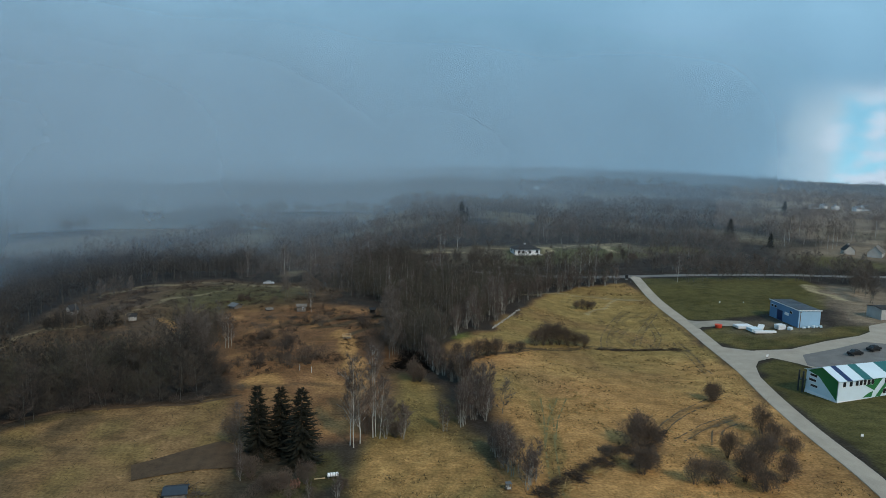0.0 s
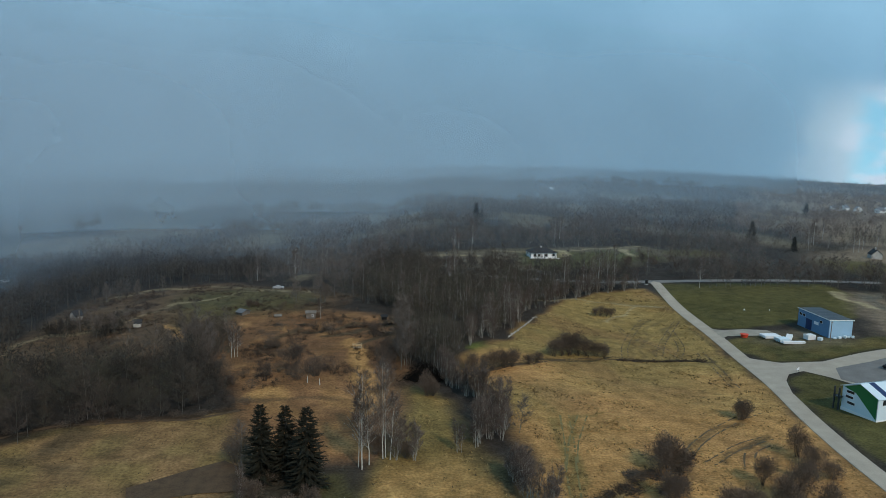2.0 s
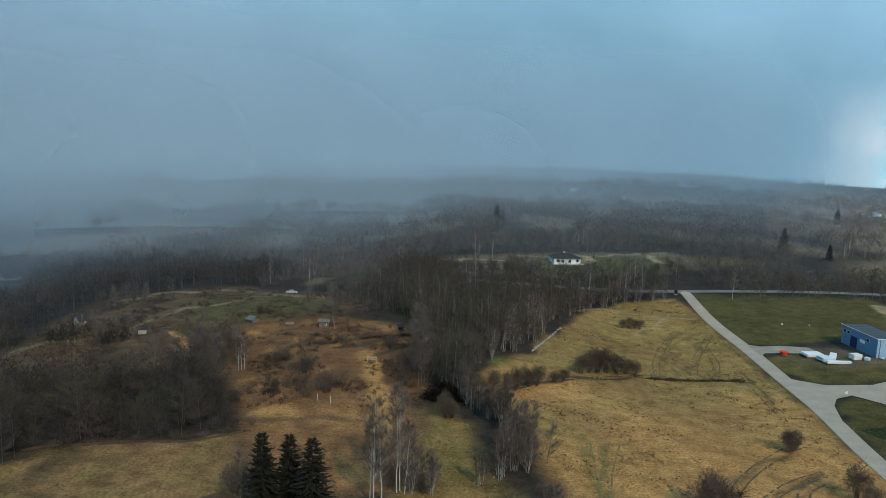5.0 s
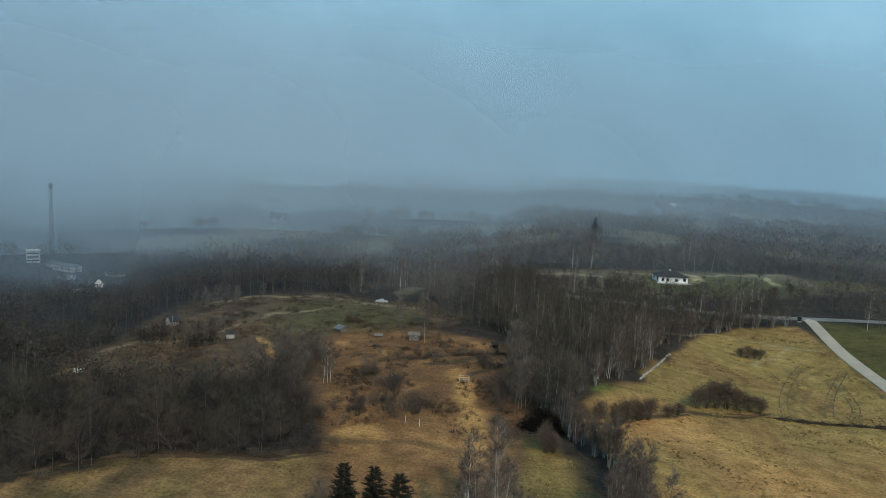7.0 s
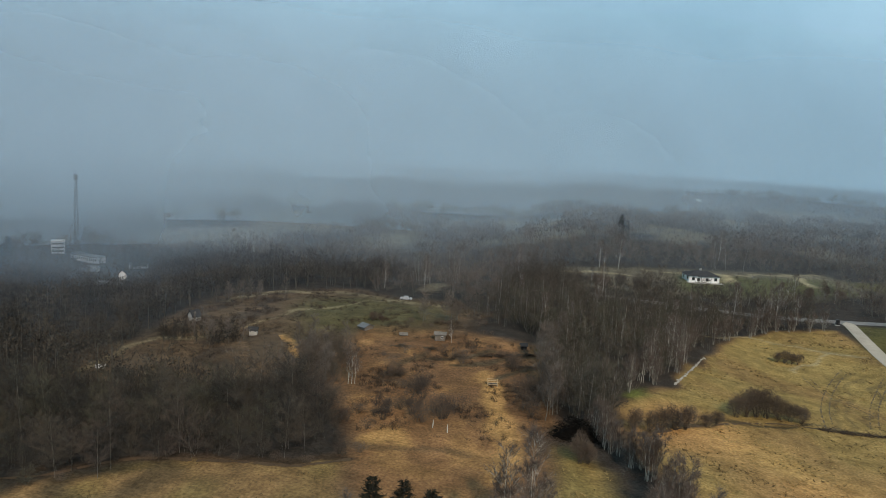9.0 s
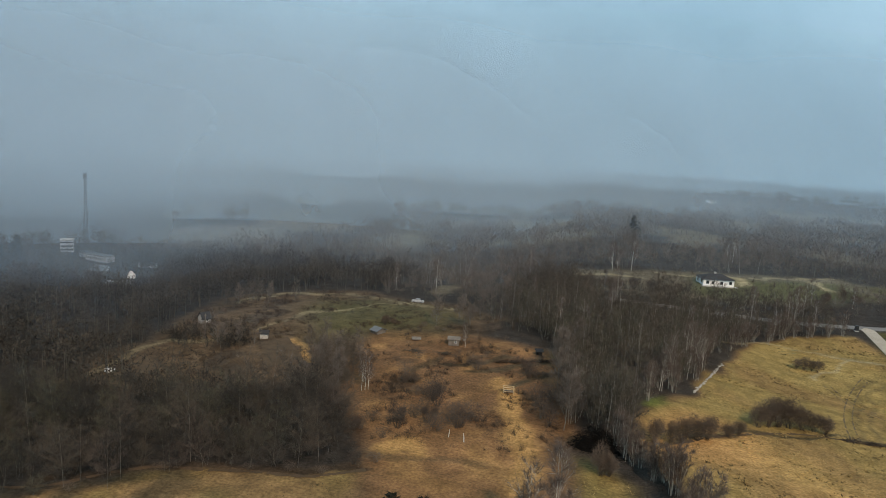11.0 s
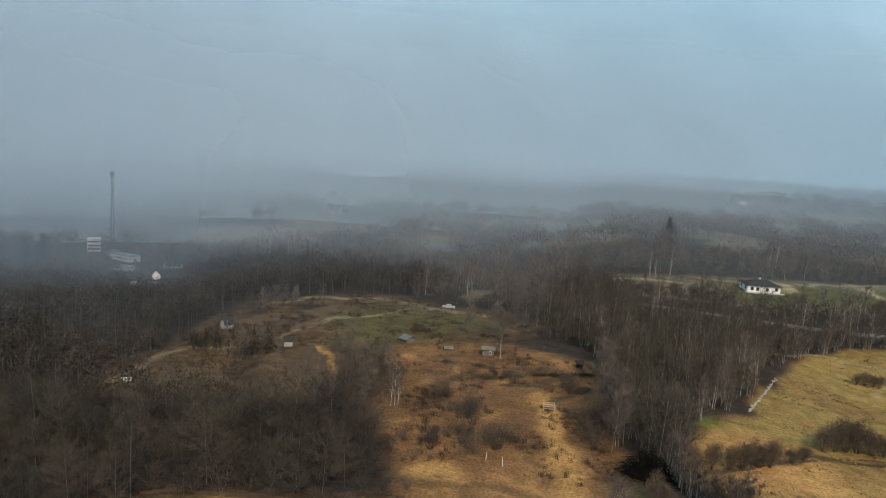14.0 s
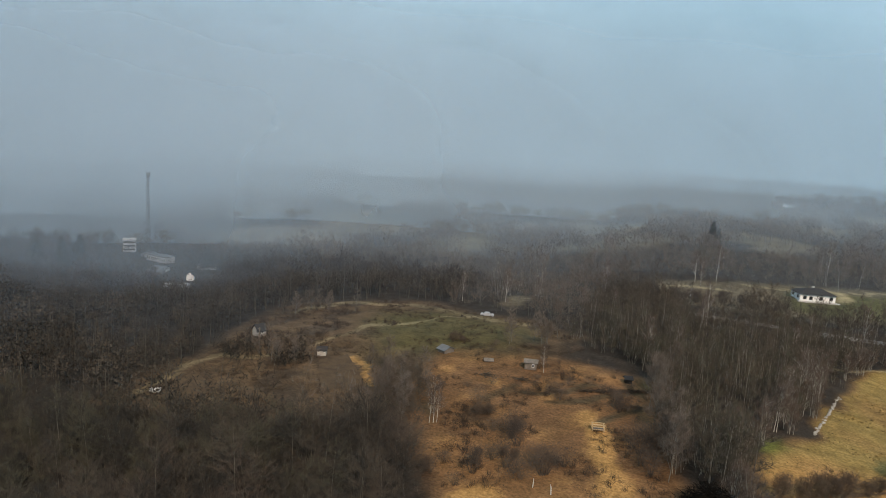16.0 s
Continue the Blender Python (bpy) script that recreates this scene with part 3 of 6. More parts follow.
def cover(x, y):
    """The colour of the land at each point."""
    wx, wy = x + 1.6 * ripple(x, y, 9, 3), y + 1.6 * ripple(x, y, 9, 4)
    col = np.empty(x.shape + (3,)); col[:] = COLOURS["floor"]
    r1, r2, r3 = ripple(x, y, 25, 5), ripple(x, y, 7, 6), ripple(x, y, 60, 7)

    def lay(mask, c):
        mask = np.clip(mask, 0, 1)[..., None]
        col[:] = col * (1 - mask) + np.array(COLOURS[c]) * mask

    def area(poly, c, soft=2.0, strength=1.0):
        lay(strength * smooth01(0.5 + edge_dist(poly, wx, wy) / soft / 2), c)

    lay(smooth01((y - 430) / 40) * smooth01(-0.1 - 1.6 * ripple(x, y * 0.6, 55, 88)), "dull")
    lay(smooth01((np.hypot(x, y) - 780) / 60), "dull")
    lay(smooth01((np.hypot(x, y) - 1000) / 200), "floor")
    # eastern land laid paler: sunlight put into the ground colour
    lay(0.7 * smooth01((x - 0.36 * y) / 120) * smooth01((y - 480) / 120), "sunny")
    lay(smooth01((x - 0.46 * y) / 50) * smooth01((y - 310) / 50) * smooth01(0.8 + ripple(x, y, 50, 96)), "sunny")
    for cx, cy, a, b in FAR_FIELDS:
        lay(smooth01(1.5 * (1.15 - np.hypot((wx - cx) / a, (wy - cy) / b))), "fallow" if cx < -20 and cy > 400 else "dull" if cy > 368 or a < 10 else "green")
    area(HOUSE_FIELD, "dull", 6); area([(30, 316), (34, 352), (70, 362), (100, 372), (104, 340), (76, 320), (40, 310)], "grass", 6, 0.95); area([(50, 337), (58, 345), (59, 362), (55, 362), (53, 346), (47, 336)], "pale", 2, 0.8); area([(86, 349), (92, 348), (91, 372), (87, 372)], "pale", 2, 0.7)
    area(MEADOW_E, "straw", 3)
    lay(0.66 * smooth01(0.5 + edge_dist(MEADOW_E, wx, wy) / 3) * smooth01(0.75 + r1 * 0.6 + (y - 175) / 60), "spring")
    lay(0.45 * smooth01(0.5 + edge_dist(MEADOW_E, wx, wy) / 3) * smooth01(0.1 + 0.9 * ripple(x, y, 16, 91)), "rust")
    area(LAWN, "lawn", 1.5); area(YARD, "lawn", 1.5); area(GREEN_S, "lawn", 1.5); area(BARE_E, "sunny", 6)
    lay(0.4 * smooth01(edge_dist(YARD, wx, wy) / 2) * smooth01(0.4 + r2), "olive"); area([(88, 206), (96, 214), (112, 216), (120, 206), (112, 197), (97, 197)], "dull", 4, 0.7)
    area(OLIVE, "olive", 3); lay(0.5 * smooth01(edge_dist(OLIVE, wx, wy) / 3) * smooth01(0.3 + r1), "straw")
    # the west meadow's grass colour is also darkened to stand for cloud shade
    area(MEADOW_W, "west", 3); area(WOOD_1, "floor", 2); lay(0.6 * smooth01(edge_dist(MEADOW_W, wx, wy) / 2) * smooth01(0.3 + r2 * 0.8), "olive")
    area(RUST_W, "rust", 4); lay(0.35 * smooth01(edge_dist(RUST_W, wx, wy) / 3) * smooth01(0.2 + r2), "straw")
    lay(0.8 * smooth01(edge_dist(RUST_W, wx, wy) / 2) * smooth01((y + 0.3 * x - 134) / 12) * smooth01(0.82 + 0.6 * ripple(x, y, 6, 98)), "umber")
    area(HILL_W, "hill", 5); lay(0.6 * smooth01(edge_dist(HILL_W, wx, wy) / 3) * smooth01(0.2 + r2), "floor")
    area(HILL_GREEN, "green", 8, 0.85); area([(-110, 146), (-112, 172), (-94, 172), (-86, 158), (-88, 146)], "hill", 3, 0.7)
    area([(-34, 86), (-11, 86), (-13, 104), (-18, 109), (-34, 105)], "ditch", 3, 0.6); lay(0.6 * smooth01(edge_dist([(-34, 86), (-11, 86), (-13, 104), (-18, 109), (-34, 105)], wx, wy) / 2) * smooth01(0.2 + r2), "lawn")
    area([(3.5, 178), (6, 183), (9.5, 186), (9, 181), (6.5, 176.5)], "lush", 1.5, 0.7); area([(-16.1, 201.6), (-13.4, 197.6), (-14.8, 194), (-17.5, 196.4)], "green", 1)
    area([(-46.9, 169.5), (-41.2, 173.8), (-40.2, 168.2), (-45.1, 164.4)], "plough", 1, 0.8); area([(-49.9, 179.3), (-45.7, 182.1), (-44.2, 178), (-48.3, 175.3)], "plough", 1, 0.6)
    lay(0.35 * smooth01(edge_dist(OLIVE, wx, wy) / 2) * smooth01((112 - y) / 8) * smooth01(0.5 + 0.8 * np.sin((0.86 * x - 0.5 * y) * 1.75)), "straw")
    for line, w, c, k in DITCHES:
        lay(k * smooth01(1.6 - line_dist(line, wx, wy) / w), c)
    lay(0.75 * smooth01(edge_dist(MEADOW_W, wx, wy) / 2) * smooth01((-46 - x) / 26) * smooth01(0.45 + 0.8 * ripple(x, y, 5, 93)), "ditch")
    for p in (PLOT_A, PLOT_B):
        area(p, "plough", 0.8)
    area(PLOT_S, "plough", 0.6, 0.9)
    return col


def graded(parts):
    """Grid lines with a spacing that changes along the way."""
    out = [parts[0][0]]
    for a, b, step in parts:
        n = max(1, int(round((b - a) / step)))
        out += list(np.linspace(a, b, n + 1)[1:])
    return np.array(out)


def surface(X, Y):
    """The land with its small bumps, smooth beside roads and buildings."""
    rough = 0.10 * ripple(X, Y, 4, 11) + 0.18 * ripple(X, Y, 14, 12)
    near = np.clip(np.minimum(line_dist(ROAD, X, Y) - 5, line_dist(CROSS, X, Y) - 5) / 6, 0, 1)
    built = smooth01(edge_dist([(80, 130), (150, 130), (150, 230), (80, 230)], X, Y) / -4 + 0.5)
    return land(X, Y) + rough * near * built


def make_ground():
    gx = graded([(-2600, -900, 120), (-900, -320, 22), (-320, -130, 6), (-130, 160, 1.1), (160, 300, 6), (300, 900, 22), (900, 2600, 120)])
    gy = graded([(-1500, -200, 130), (-200, 60, 20), (60, 275, 1.1), (275, 420, 3.5), (420, 1000, 16), (1000, 3000, 120)])
    X, Y = np.meshgrid(gx, gy)
    Z = surface(X, Y)
    V = np.stack([X, Y, Z], -1).reshape(-1, 3)
    ny, nx = X.shape
    i = (np.arange(ny - 1)[:, None] * nx + np.arange(nx - 1)).ravel()
    F = np.stack([i, i + 1, i + nx + 1, i + nx], -1)
    me = sheet_from("ground", V, F, "ground")
    me.shade_smooth()
    at = me.color_attributes.new("cover", "FLOAT_COLOR", "POINT")
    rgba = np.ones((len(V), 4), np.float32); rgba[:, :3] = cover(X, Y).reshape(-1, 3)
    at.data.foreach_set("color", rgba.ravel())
    tagged(new("ground", me), "dry early-spring grassland with straw, olive and ploughed patches", "ground", kind="structure")


make_ground()


def ribbon(name, line, width, mat, up, label, category, step=4.0):
    """A road: a slab that follows the land, with shoulders."""
    fine = curve_through(line, step)
    s = Shape()
    rows = []
    for k, p in enumerate(fine):
        d = (fine[min(k + 1, len(fine) - 1)] - fine[max(k - 1, 0)]).normalized()
        side = Vector((d.y, -d.x, 0))
        row = []
        for w, z in ((-width / 2 - 0.25, -0.4), (-width / 2, up), (0, up + 0.05), (width / 2, up), (width / 2 + 0.25, -0.4)):
            q = p + side * w
            row.append(len(s.v)); s.v.append((q.x, q.y, on(q.x, q.y) + z))
        rows.append(row)
    for a, b in zip(rows, rows[1:]):
        for j in range(4):
            s.f.append((a[j], a[j + 1], b[j + 1], b[j]))
    return tagged(new(name, s.mesh(name, mat)), label, category, kind="structure")


def curve_through(line, step):
    """Points along a smooth curve through a line's corners."""
    pts = [Vector((*p, 0)) for p in line]
    out = []
    for k in range(len(pts) - 1):
        p0, p1, p2, p3 = pts[max(k - 1, 0)], pts[k], pts[k + 1], pts[min(k + 2, len(pts) - 1)]
        n = max(1, int((p2 - p1).length / step))
        for j in range(n):
            t = j / n
            out.append(0.5 * ((2 * p1) + (p2 - p0) * t + (2 * p0 - 5 * p1 + 4 * p2 - p3) * t * t + (3 * p1 - p0 - 3 * p2 + p3) * t ** 3))
    return out + [pts[-1]]


def wheel_track(line, mat, width=0.34, gauge=1.7, gaps=0.25, seed=0, name="wheel_track", label="worn wheel ruts through dry grass", category="track"):
    """Two worn ruts side by side, broken here and there."""
    r = np.random.RandomState(seed)
    fine = curve_through(line, 0.7)
    s = Shape()
    for off in ((-gauge / 2, gauge / 2) if gauge else (0.0,)):
        last = None
        for k, p in enumerate(fine):
            d = (fine[min(k + 1, len(fine) - 1)] - fine[max(k - 1, 0)]).normalized()
            side = Vector((d.y, -d.x, 0))
            w = width * r.uniform(0.5, 1.3) / 2
            a, b = p + side * (off - w), p + side * (off + w)
            za, zb = (float(surface(np.array(q.x), np.array(q.y))) + 0.05 for q in (a, b))
            row = ((a.x, a.y, za), (b.x, b.y, zb))
            if last and r.uniform() > gaps:
                s.poly(last[0], last[1], row[1], row[0])
            last = row
    tagged(new(name, s.mesh(name, mat)), label, category, kind="stuff")


for k, (line, mat) in enumerate((([(46.5, 186), (50, 201), (57, 219.8), (66, 237.3)], "rut"), ([(56.5, 190), (62.9, 208), (70.4, 224.0), (75.1, 233.2)], "rut"), ([(63.1, 190), (61, 203), (55, 215), (53, 226)], "rut"), ([(70.5, 197.9), (68.7, 178.9), (66.9, 163.7)], "rut"),
                                 ([(60, 188), (66.8, 203), (69.5, 222.3)], "rut"), ([(17.9, 92), (19.9, 113.5), (21.2, 123.5), (22.4, 137)], "old_rut"), ([(19.9, 113), (22.3, 125), (26.2, 138)], "old_rut"), ([(44, 118), (49.2, 123), (54.9, 127.9), (60.2, 131.4)], "rut"), ([(50, 116), (53, 123), (58, 128)], "rut"),
                                 ([(40, 119), (46, 128), (56.3, 139.6), (64, 146)], "rut"), ([(46, 249), (58, 258), (66.6, 254.2), (76.3, 249.6)], "old_rut"))):
    wheel_track(line, mat, seed=k)
for line, width in (([(-86, 110.5), (-80, 113), (-72, 120.6), (-60, 124.6), (-48, 126.8), (-40, 131.5)], 0.9), ([(3, 159), (10, 162.4), (23, 174.4), (35, 182.4), (44, 185), (52, 186.4)], 0.7)):
    wheel_track(line, "soil", width, 0, 0.05, 40, "open_ditch", "narrow open ditch with dark earth", "ditch")
ribbon("road", ROAD, 3.9, "asphalt", 0.10, "worn pale grey asphalt lane between meadow and lawns", "road")
ribbon("road_far", CROSS, 4.2, "old_asphalt", 0.09, "grey asphalt country road behind a row of trees", "road", 8)


def slab(name, outline, mat, up, label, category):
    """A paved area: its outline filled by a grid that follows the land."""
    bm = bmesh.new()
    vs = [bm.verts.new((x, y, 0)) for x, y in outline]
    f = bm.faces.new(vs)
    bmesh.ops.triangulate(bm, faces=[f])
    for _ in range(3):
        bmesh.ops.subdivide_edges(bm, edges=[e for e in bm.edges if e.calc_length() > 3], cuts=1, use_grid_fill=True)
        bmesh.ops.triangulate(bm, faces=bm.faces[:])
    for v in bm.verts:
        v.co.z = float(surface(np.array(v.co.x), np.array(v.co.y))) + up
    bmesh.ops.recalc_face_normals(bm, faces=bm.faces[:])
    me = bpy.data.meshes.new(name)
    bm.to_mesh(me); bm.free()
    me.materials.append(M[mat])
    return tagged(new(name, me), label, category, kind="structure")


slab("yard_pavement", [(79, 193), (81.5, 189), (86.5, 184), (97, 183), (109, 188.5), (121.5, 193), (127, 197), (131, 204), (150, 214), (165, 196), (150, 176), (118, 166), (96, 160), (92, 170), (88.5, 176), (84, 174), (81, 169), (78, 160)], "asphalt", 0.125, "grey asphalt yard and turning place", "pavement")
slab("yard_patch", [(93.5, 168), (97, 177), (108, 181), (119, 186.5), (125, 184), (127, 176), (112, 167), (97, 162)], "old_asphalt", 0.16, "darker patched asphalt of the parking place", "pavement")
for plot in (PLOT_S, PLOT_A, PLOT_B):
    slab("garden_plot", plot, "soil", 0.12, "dark ploughed earth of a garden plot", "garden plot")
slab("drive", [(80, 209), (84, 213), (93, 211), (98, 212), (97, 216), (91, 219), (85, 219.5), (80, 224)], "gravel", 0.115, "pale gravel drive beside the lawn", "pavement")


# ---------------------------------------------------------------- trees
def bare_tree(h, spread, lean=0.04, limbs=16, twigs=330, fork=0.28, r=0.13, up=0.75, stems=1, fine=1.0):
    """Trunk with limbs, and the crown of fine twigs, as two shapes."""
    wood, crown = Shape(), Shape()
    tips = []
    for s in range(stems):
        base = Vector((random.uniform(-0.5, 0.5), random.uniform(-0.5, 0.5), -0.3)) * (1 if stems > 1 else 0) + Vector((0, 0, -0.3))
        hh = h * random.uniform(0.85, 1.0) if s else h
        lx, ly = random.gauss(0, lean), random.gauss(0, lean)
        p, pts = base, [base]
        for k in range(1, 6):
            pts.append(base + Vector((lx * hh * k / 5 + random.gauss(0, 0.06), ly * hh * k / 5 + random.gauss(0, 0.06), hh * k / 5)))
        for k in range(5):
            wood.tube(pts[k], pts[k + 1], r * (1 - 0.19 * k), r * (1 - 0.19 * (k + 1)) + 0.008, 5, cap=False)
        for k in range(limbs // stems):
            t = fork + (0.97 - fork) * (k + random.random()) / (limbs / stems)
            q = t * 5
            a = pts[int(q)].lerp(pts[min(int(q) + 1, 5)], q % 1)
            w = random.uniform(0, 6.283)
            ln = spread * (1.05 - 0.75 * t) * random.uniform(0.7, 1.2)
            d = Vector((math.cos(w), math.sin(w), up + random.uniform(-0.2, 0.5))).normalized()
            b = a + d * ln
            wood.tube(a, b, r * 0.26 * (1.1 - t), 0.008, 3, cap=False)
            tips.append((a, b, ln))
            for _ in range(2):
                u = random.uniform(0.3, 0.8)
                a2 = a.lerp(b, u)
                d2 = (d + Vector((random.gauss(0, 0.55), random.gauss(0, 0.55), random.gauss(0.25, 0.3)))).normalized()
                b2 = a2 + d2 * ln * random.uniform(0.35, 0.6)
                wood.tube(a2, b2, 0.014, 0.006, 3, cap=False)
                tips.append((a2, b2, ln * 0.5))
        tips.append((pts[4], pts[5], h * 0.12))
    for _ in range(twigs):
        a, b, ln = random.choice(tips)
        c = a.lerp(b, random.uniform(0.25, 1.0))
        d = ((b - a).normalized() + Vector((random.gauss(0, 0.6), random.gauss(0, 0.6), random.gauss(0.15, 0.45)))).normalized()
        crown.spike(c, c + d * random.uniform(0.6, 1.7), random.uniform(0.020, 0.040) * fine)
    return wood, crown


def shrub(h, spread, n=900, lobes=5, wide=0.017):
    """A bare shrub: stems that fan out from a stool into several uneven rounded heads of fine twigs."""
    s = Shape()
    heads = []
    for k in range(lobes):
        w, out = 6.283 * k / lobes + random.uniform(-0.5, 0.5), random.uniform(0.15, 1.0) * spread * 0.30
        heads.append((Vector((math.cos(w) * out, math.sin(w) * out, h * random.uniform(0.36, 0.62))), spread * random.uniform(0.22, 0.36), h * random.uniform(0.28, 0.42)))
    for c, rh, rv in heads:
        foot = Vector((c.x * 0.3, c.y * 0.3, -0.15))
        for _ in range(5):
            q = random.uniform(0, 6.283)
            s.spike(foot, c + Vector((math.cos(q) * rh * 0.6, math.sin(q) * rh * 0.6, rv * random.uniform(-0.3, 0.8))), 0.03)
    for k in range(n):
        c, rh, rv = heads[k % lobes]
        q, e, u = random.uniform(0, 6.283), random.uniform(-0.9, 1.0), random.uniform(0.25, 1.0) ** 0.6
        f = math.sqrt(1 - e * e) * u
        d = Vector((math.cos(q) * f, math.sin(q) * f, e * u))
        p = c + Vector((d.x * rh, d.y * rh, d.z * rv))
        if p.z < 0.05:
            continue
        way = (d + Vector((random.gauss(0, 0.45), random.gauss(0, 0.45), 0.45 + random.gauss(0, 0.35)))).normalized()
        s.spike(p, p + way * random.uniform(0.25, 0.6) * (0.55 + 0.12 * h), wide * random.uniform(0.7, 1.3))
    return s


def spruce(h, spread):
    wood, crown = Shape(), Shape()
    wood.tube((0, 0, -0.3), (0, 0, h * 0.97), 0.2, 0.02, 7)
    levels = int(h * 2.6)
    for k in range(levels):
        t = (k + 0.5) / levels
        z = 0.5 + (h - 0.6) * t
        reach = spread * (1 - t) ** 0.52 * random.uniform(0.88, 1.08) + 0.12
        n = 11 if t < 0.75 else 7
        w0 = random.uniform(0, 6.283)
        for j in range(n):
            w = w0 + 6.283 * j / n + random.gauss(0, 0.2)
            d = Vector((math.cos(w), math.sin(w), 0))
            sd = Vector((-d.y, d.x, 0))
            ln = reach * random.choice((0.6, 0.8, 0.95, 1.1, 1.3))
            a = Vector((0, 0, z + random.uniform(-0.2, 0.2)))
            mid = a + d * ln * 0.55 + Vector((0, 0, -0.06 * ln))
            tip = a + d * ln + Vector((0, 0, -0.10 * ln + 0.2 * t))
            wd = 0.10 * ln + 0.05
            crown.poly(a, mid - sd * wd + Vector((0, 0, -0.12)), tip)
            crown.poly(a, tip, mid + sd * wd + Vector((0, 0, -0.12)))
            for _ in range(12):
                u = random.uniform(0.3, 1.0)
                c = a.lerp(tip, u) + sd * random.uniform(-wd, wd) * 1.8
                crown.spike(c, c + (d * 0.55 + sd * random.gauss(0, 0.7) + Vector((0, 0, random.uniform(-0.8, 0.5)))).normalized() * random.uniform(0.25, 0.6), 0.05)
    crown.spike((0, 0, h * 0.9), (0, 0, h * 1.02), 0.09)
    return wood, crown


def make_template(name, shapes, mats, label, category, group):
    """The meshes of one kind of tree, kept for placing."""
    meshes = [s.mesh(n, m) for s, n, m in zip(shapes, ("trunk", "crown"), mats)] if len(shapes) == 2 else [shapes[0].mesh("branchwork", mats[0])]
    return name, meshes, label, category, group


def plant(tpl, x, y, s=1.0, turn=None, sink=0.0):
    name, meshes, label, category, group = tpl
    m = pose(x, y, on(x, y, -sink), 0, 0, random.uniform(0, 360) if turn is None else turn) @ Matrix.Diagonal((s * random.uniform(0.9, 1.1), s * random.uniform(0.9, 1.1), s * random.uniform(0.92, 1.08), 1))
    ob = thing(name, m, label, category, group)
    for me in meshes:
        q = new(me.name.split(".")[0], me)
        q.parent = ob
    return ob


def many(n, f):
    return [f() for _ in range(n)]


BIRCH = [make_template("birch_tree", bare_tree(h, 4.4, 0.03, 42, 2300, 0.22, 0.105, 1.15, 1, 0.46), ("birch_bark", "birch_twig"), "tall leafless birch with a white trunk in dry grass", "tree", "birches") for h in (15.5, 14, 13, 16)]
ALDER = [make_template("bare_tree", bare_tree(h, 3.8, 0.05, 26, 1200, 0.18, 0.09, 0.9, 1, 0.6), ("mid_bark", "twig_pale"), "leafless grey alder at the wood's edge", "tree", "leafless trees") for h in (9, 10, 11, 8)]
THICKET = [make_template("bare_tree", bare_tree(h, 2.6, 0.07, 28, 1200, 0.08, 0.055, 1.4, 4, 0.6), ("pale_bark", "birch_twig"), "leafless multi-stemmed young birch clump", "tree", "young birch clumps") for h in (8, 9, 7)]
SHRUB = [make_template("shrub", (shrub(h, sp, 3300, 6, 0.019),), (mt,), "dense leafless brown shrub in the grass", "shrub", "shrubs") for h, sp, mt in ((4.4, 4.0, "shrub_twig"), (5.2, 4.2, "shrub_twig"), (3.7, 4.4, "shrub_twig"))]
BRUSH = [make_template("shrub", (shrub(h, sp, 950, 6, 0.017),), (mt,), "loose leafless brown bush in rusty grass", "shrub", "loose bushes") for h, sp, mt in ((3.4, 4.4, "brush_twig"), (4.2, 4.0, "twig_red"), (2.8, 4.8, "brush_twig"))]
SPRUCE = [make_template("spruce_tree", spruce(h, sp), ("grey_bark", "needle"), "dark green spruce with drooping boughs to the ground", "tree", "spruces") for h, sp in ((11.7, 3.1), (11.6, 2.8), (13.0, 3.2))]

for k, (x, y) in enumerate(((-28.6, 105.8), (-25.2, 107.0), (-21.2, 103.6))):
    plant(SPRUCE[k], x, y)
for k, (x, y, s) in enumerate(((-13.8, 110.0, 1.0), (-12.9, 111.8, 0.98), (-14.5, 111.0, 0.85), (-10.9, 113.9, 0.95), (-10.5, 114.5, 1.0), (-9.7, 113.6, 0.8), (-51.0, 160.6, 0.5), (-50.4, 161.0, 0.56), (-49.9, 161.4, 0.48))):
    plant(BIRCH[k % 4], x, y, s)


# ---------------------------------------------------------------- woods
def scatter(n, test, box, seed):
    """Up to n places in a box that pass a test."""
    r = np.random.RandomState(seed)
    x, y = r.uniform(box[0], box[1], n), r.uniform(box[2], box[3], n)
    k = test(x, y)
    return x[k], y[k]


def wedge(x, y, lo=-54, hi=46):
    """The part of the country that lies ahead."""
    a = np.degrees(np.arctan2(x, y - 10))
    return (a > lo) & (a < hi)


def as_triangles(*shapes):
    """Points, triangles and material numbers of several shapes in one."""
    V, F, I, k = [], [], [], 0
    for n, shape in enumerate(shapes):
        V += shape.v
        for f in shape.f:
            for j in range(1, len(f) - 1):
                F.append((f[0] + k, f[j] + k, f[j + 1] + k)); I.append(n)
        k += len(shape.v)
    return np.array(V), np.array(F), np.array(I)


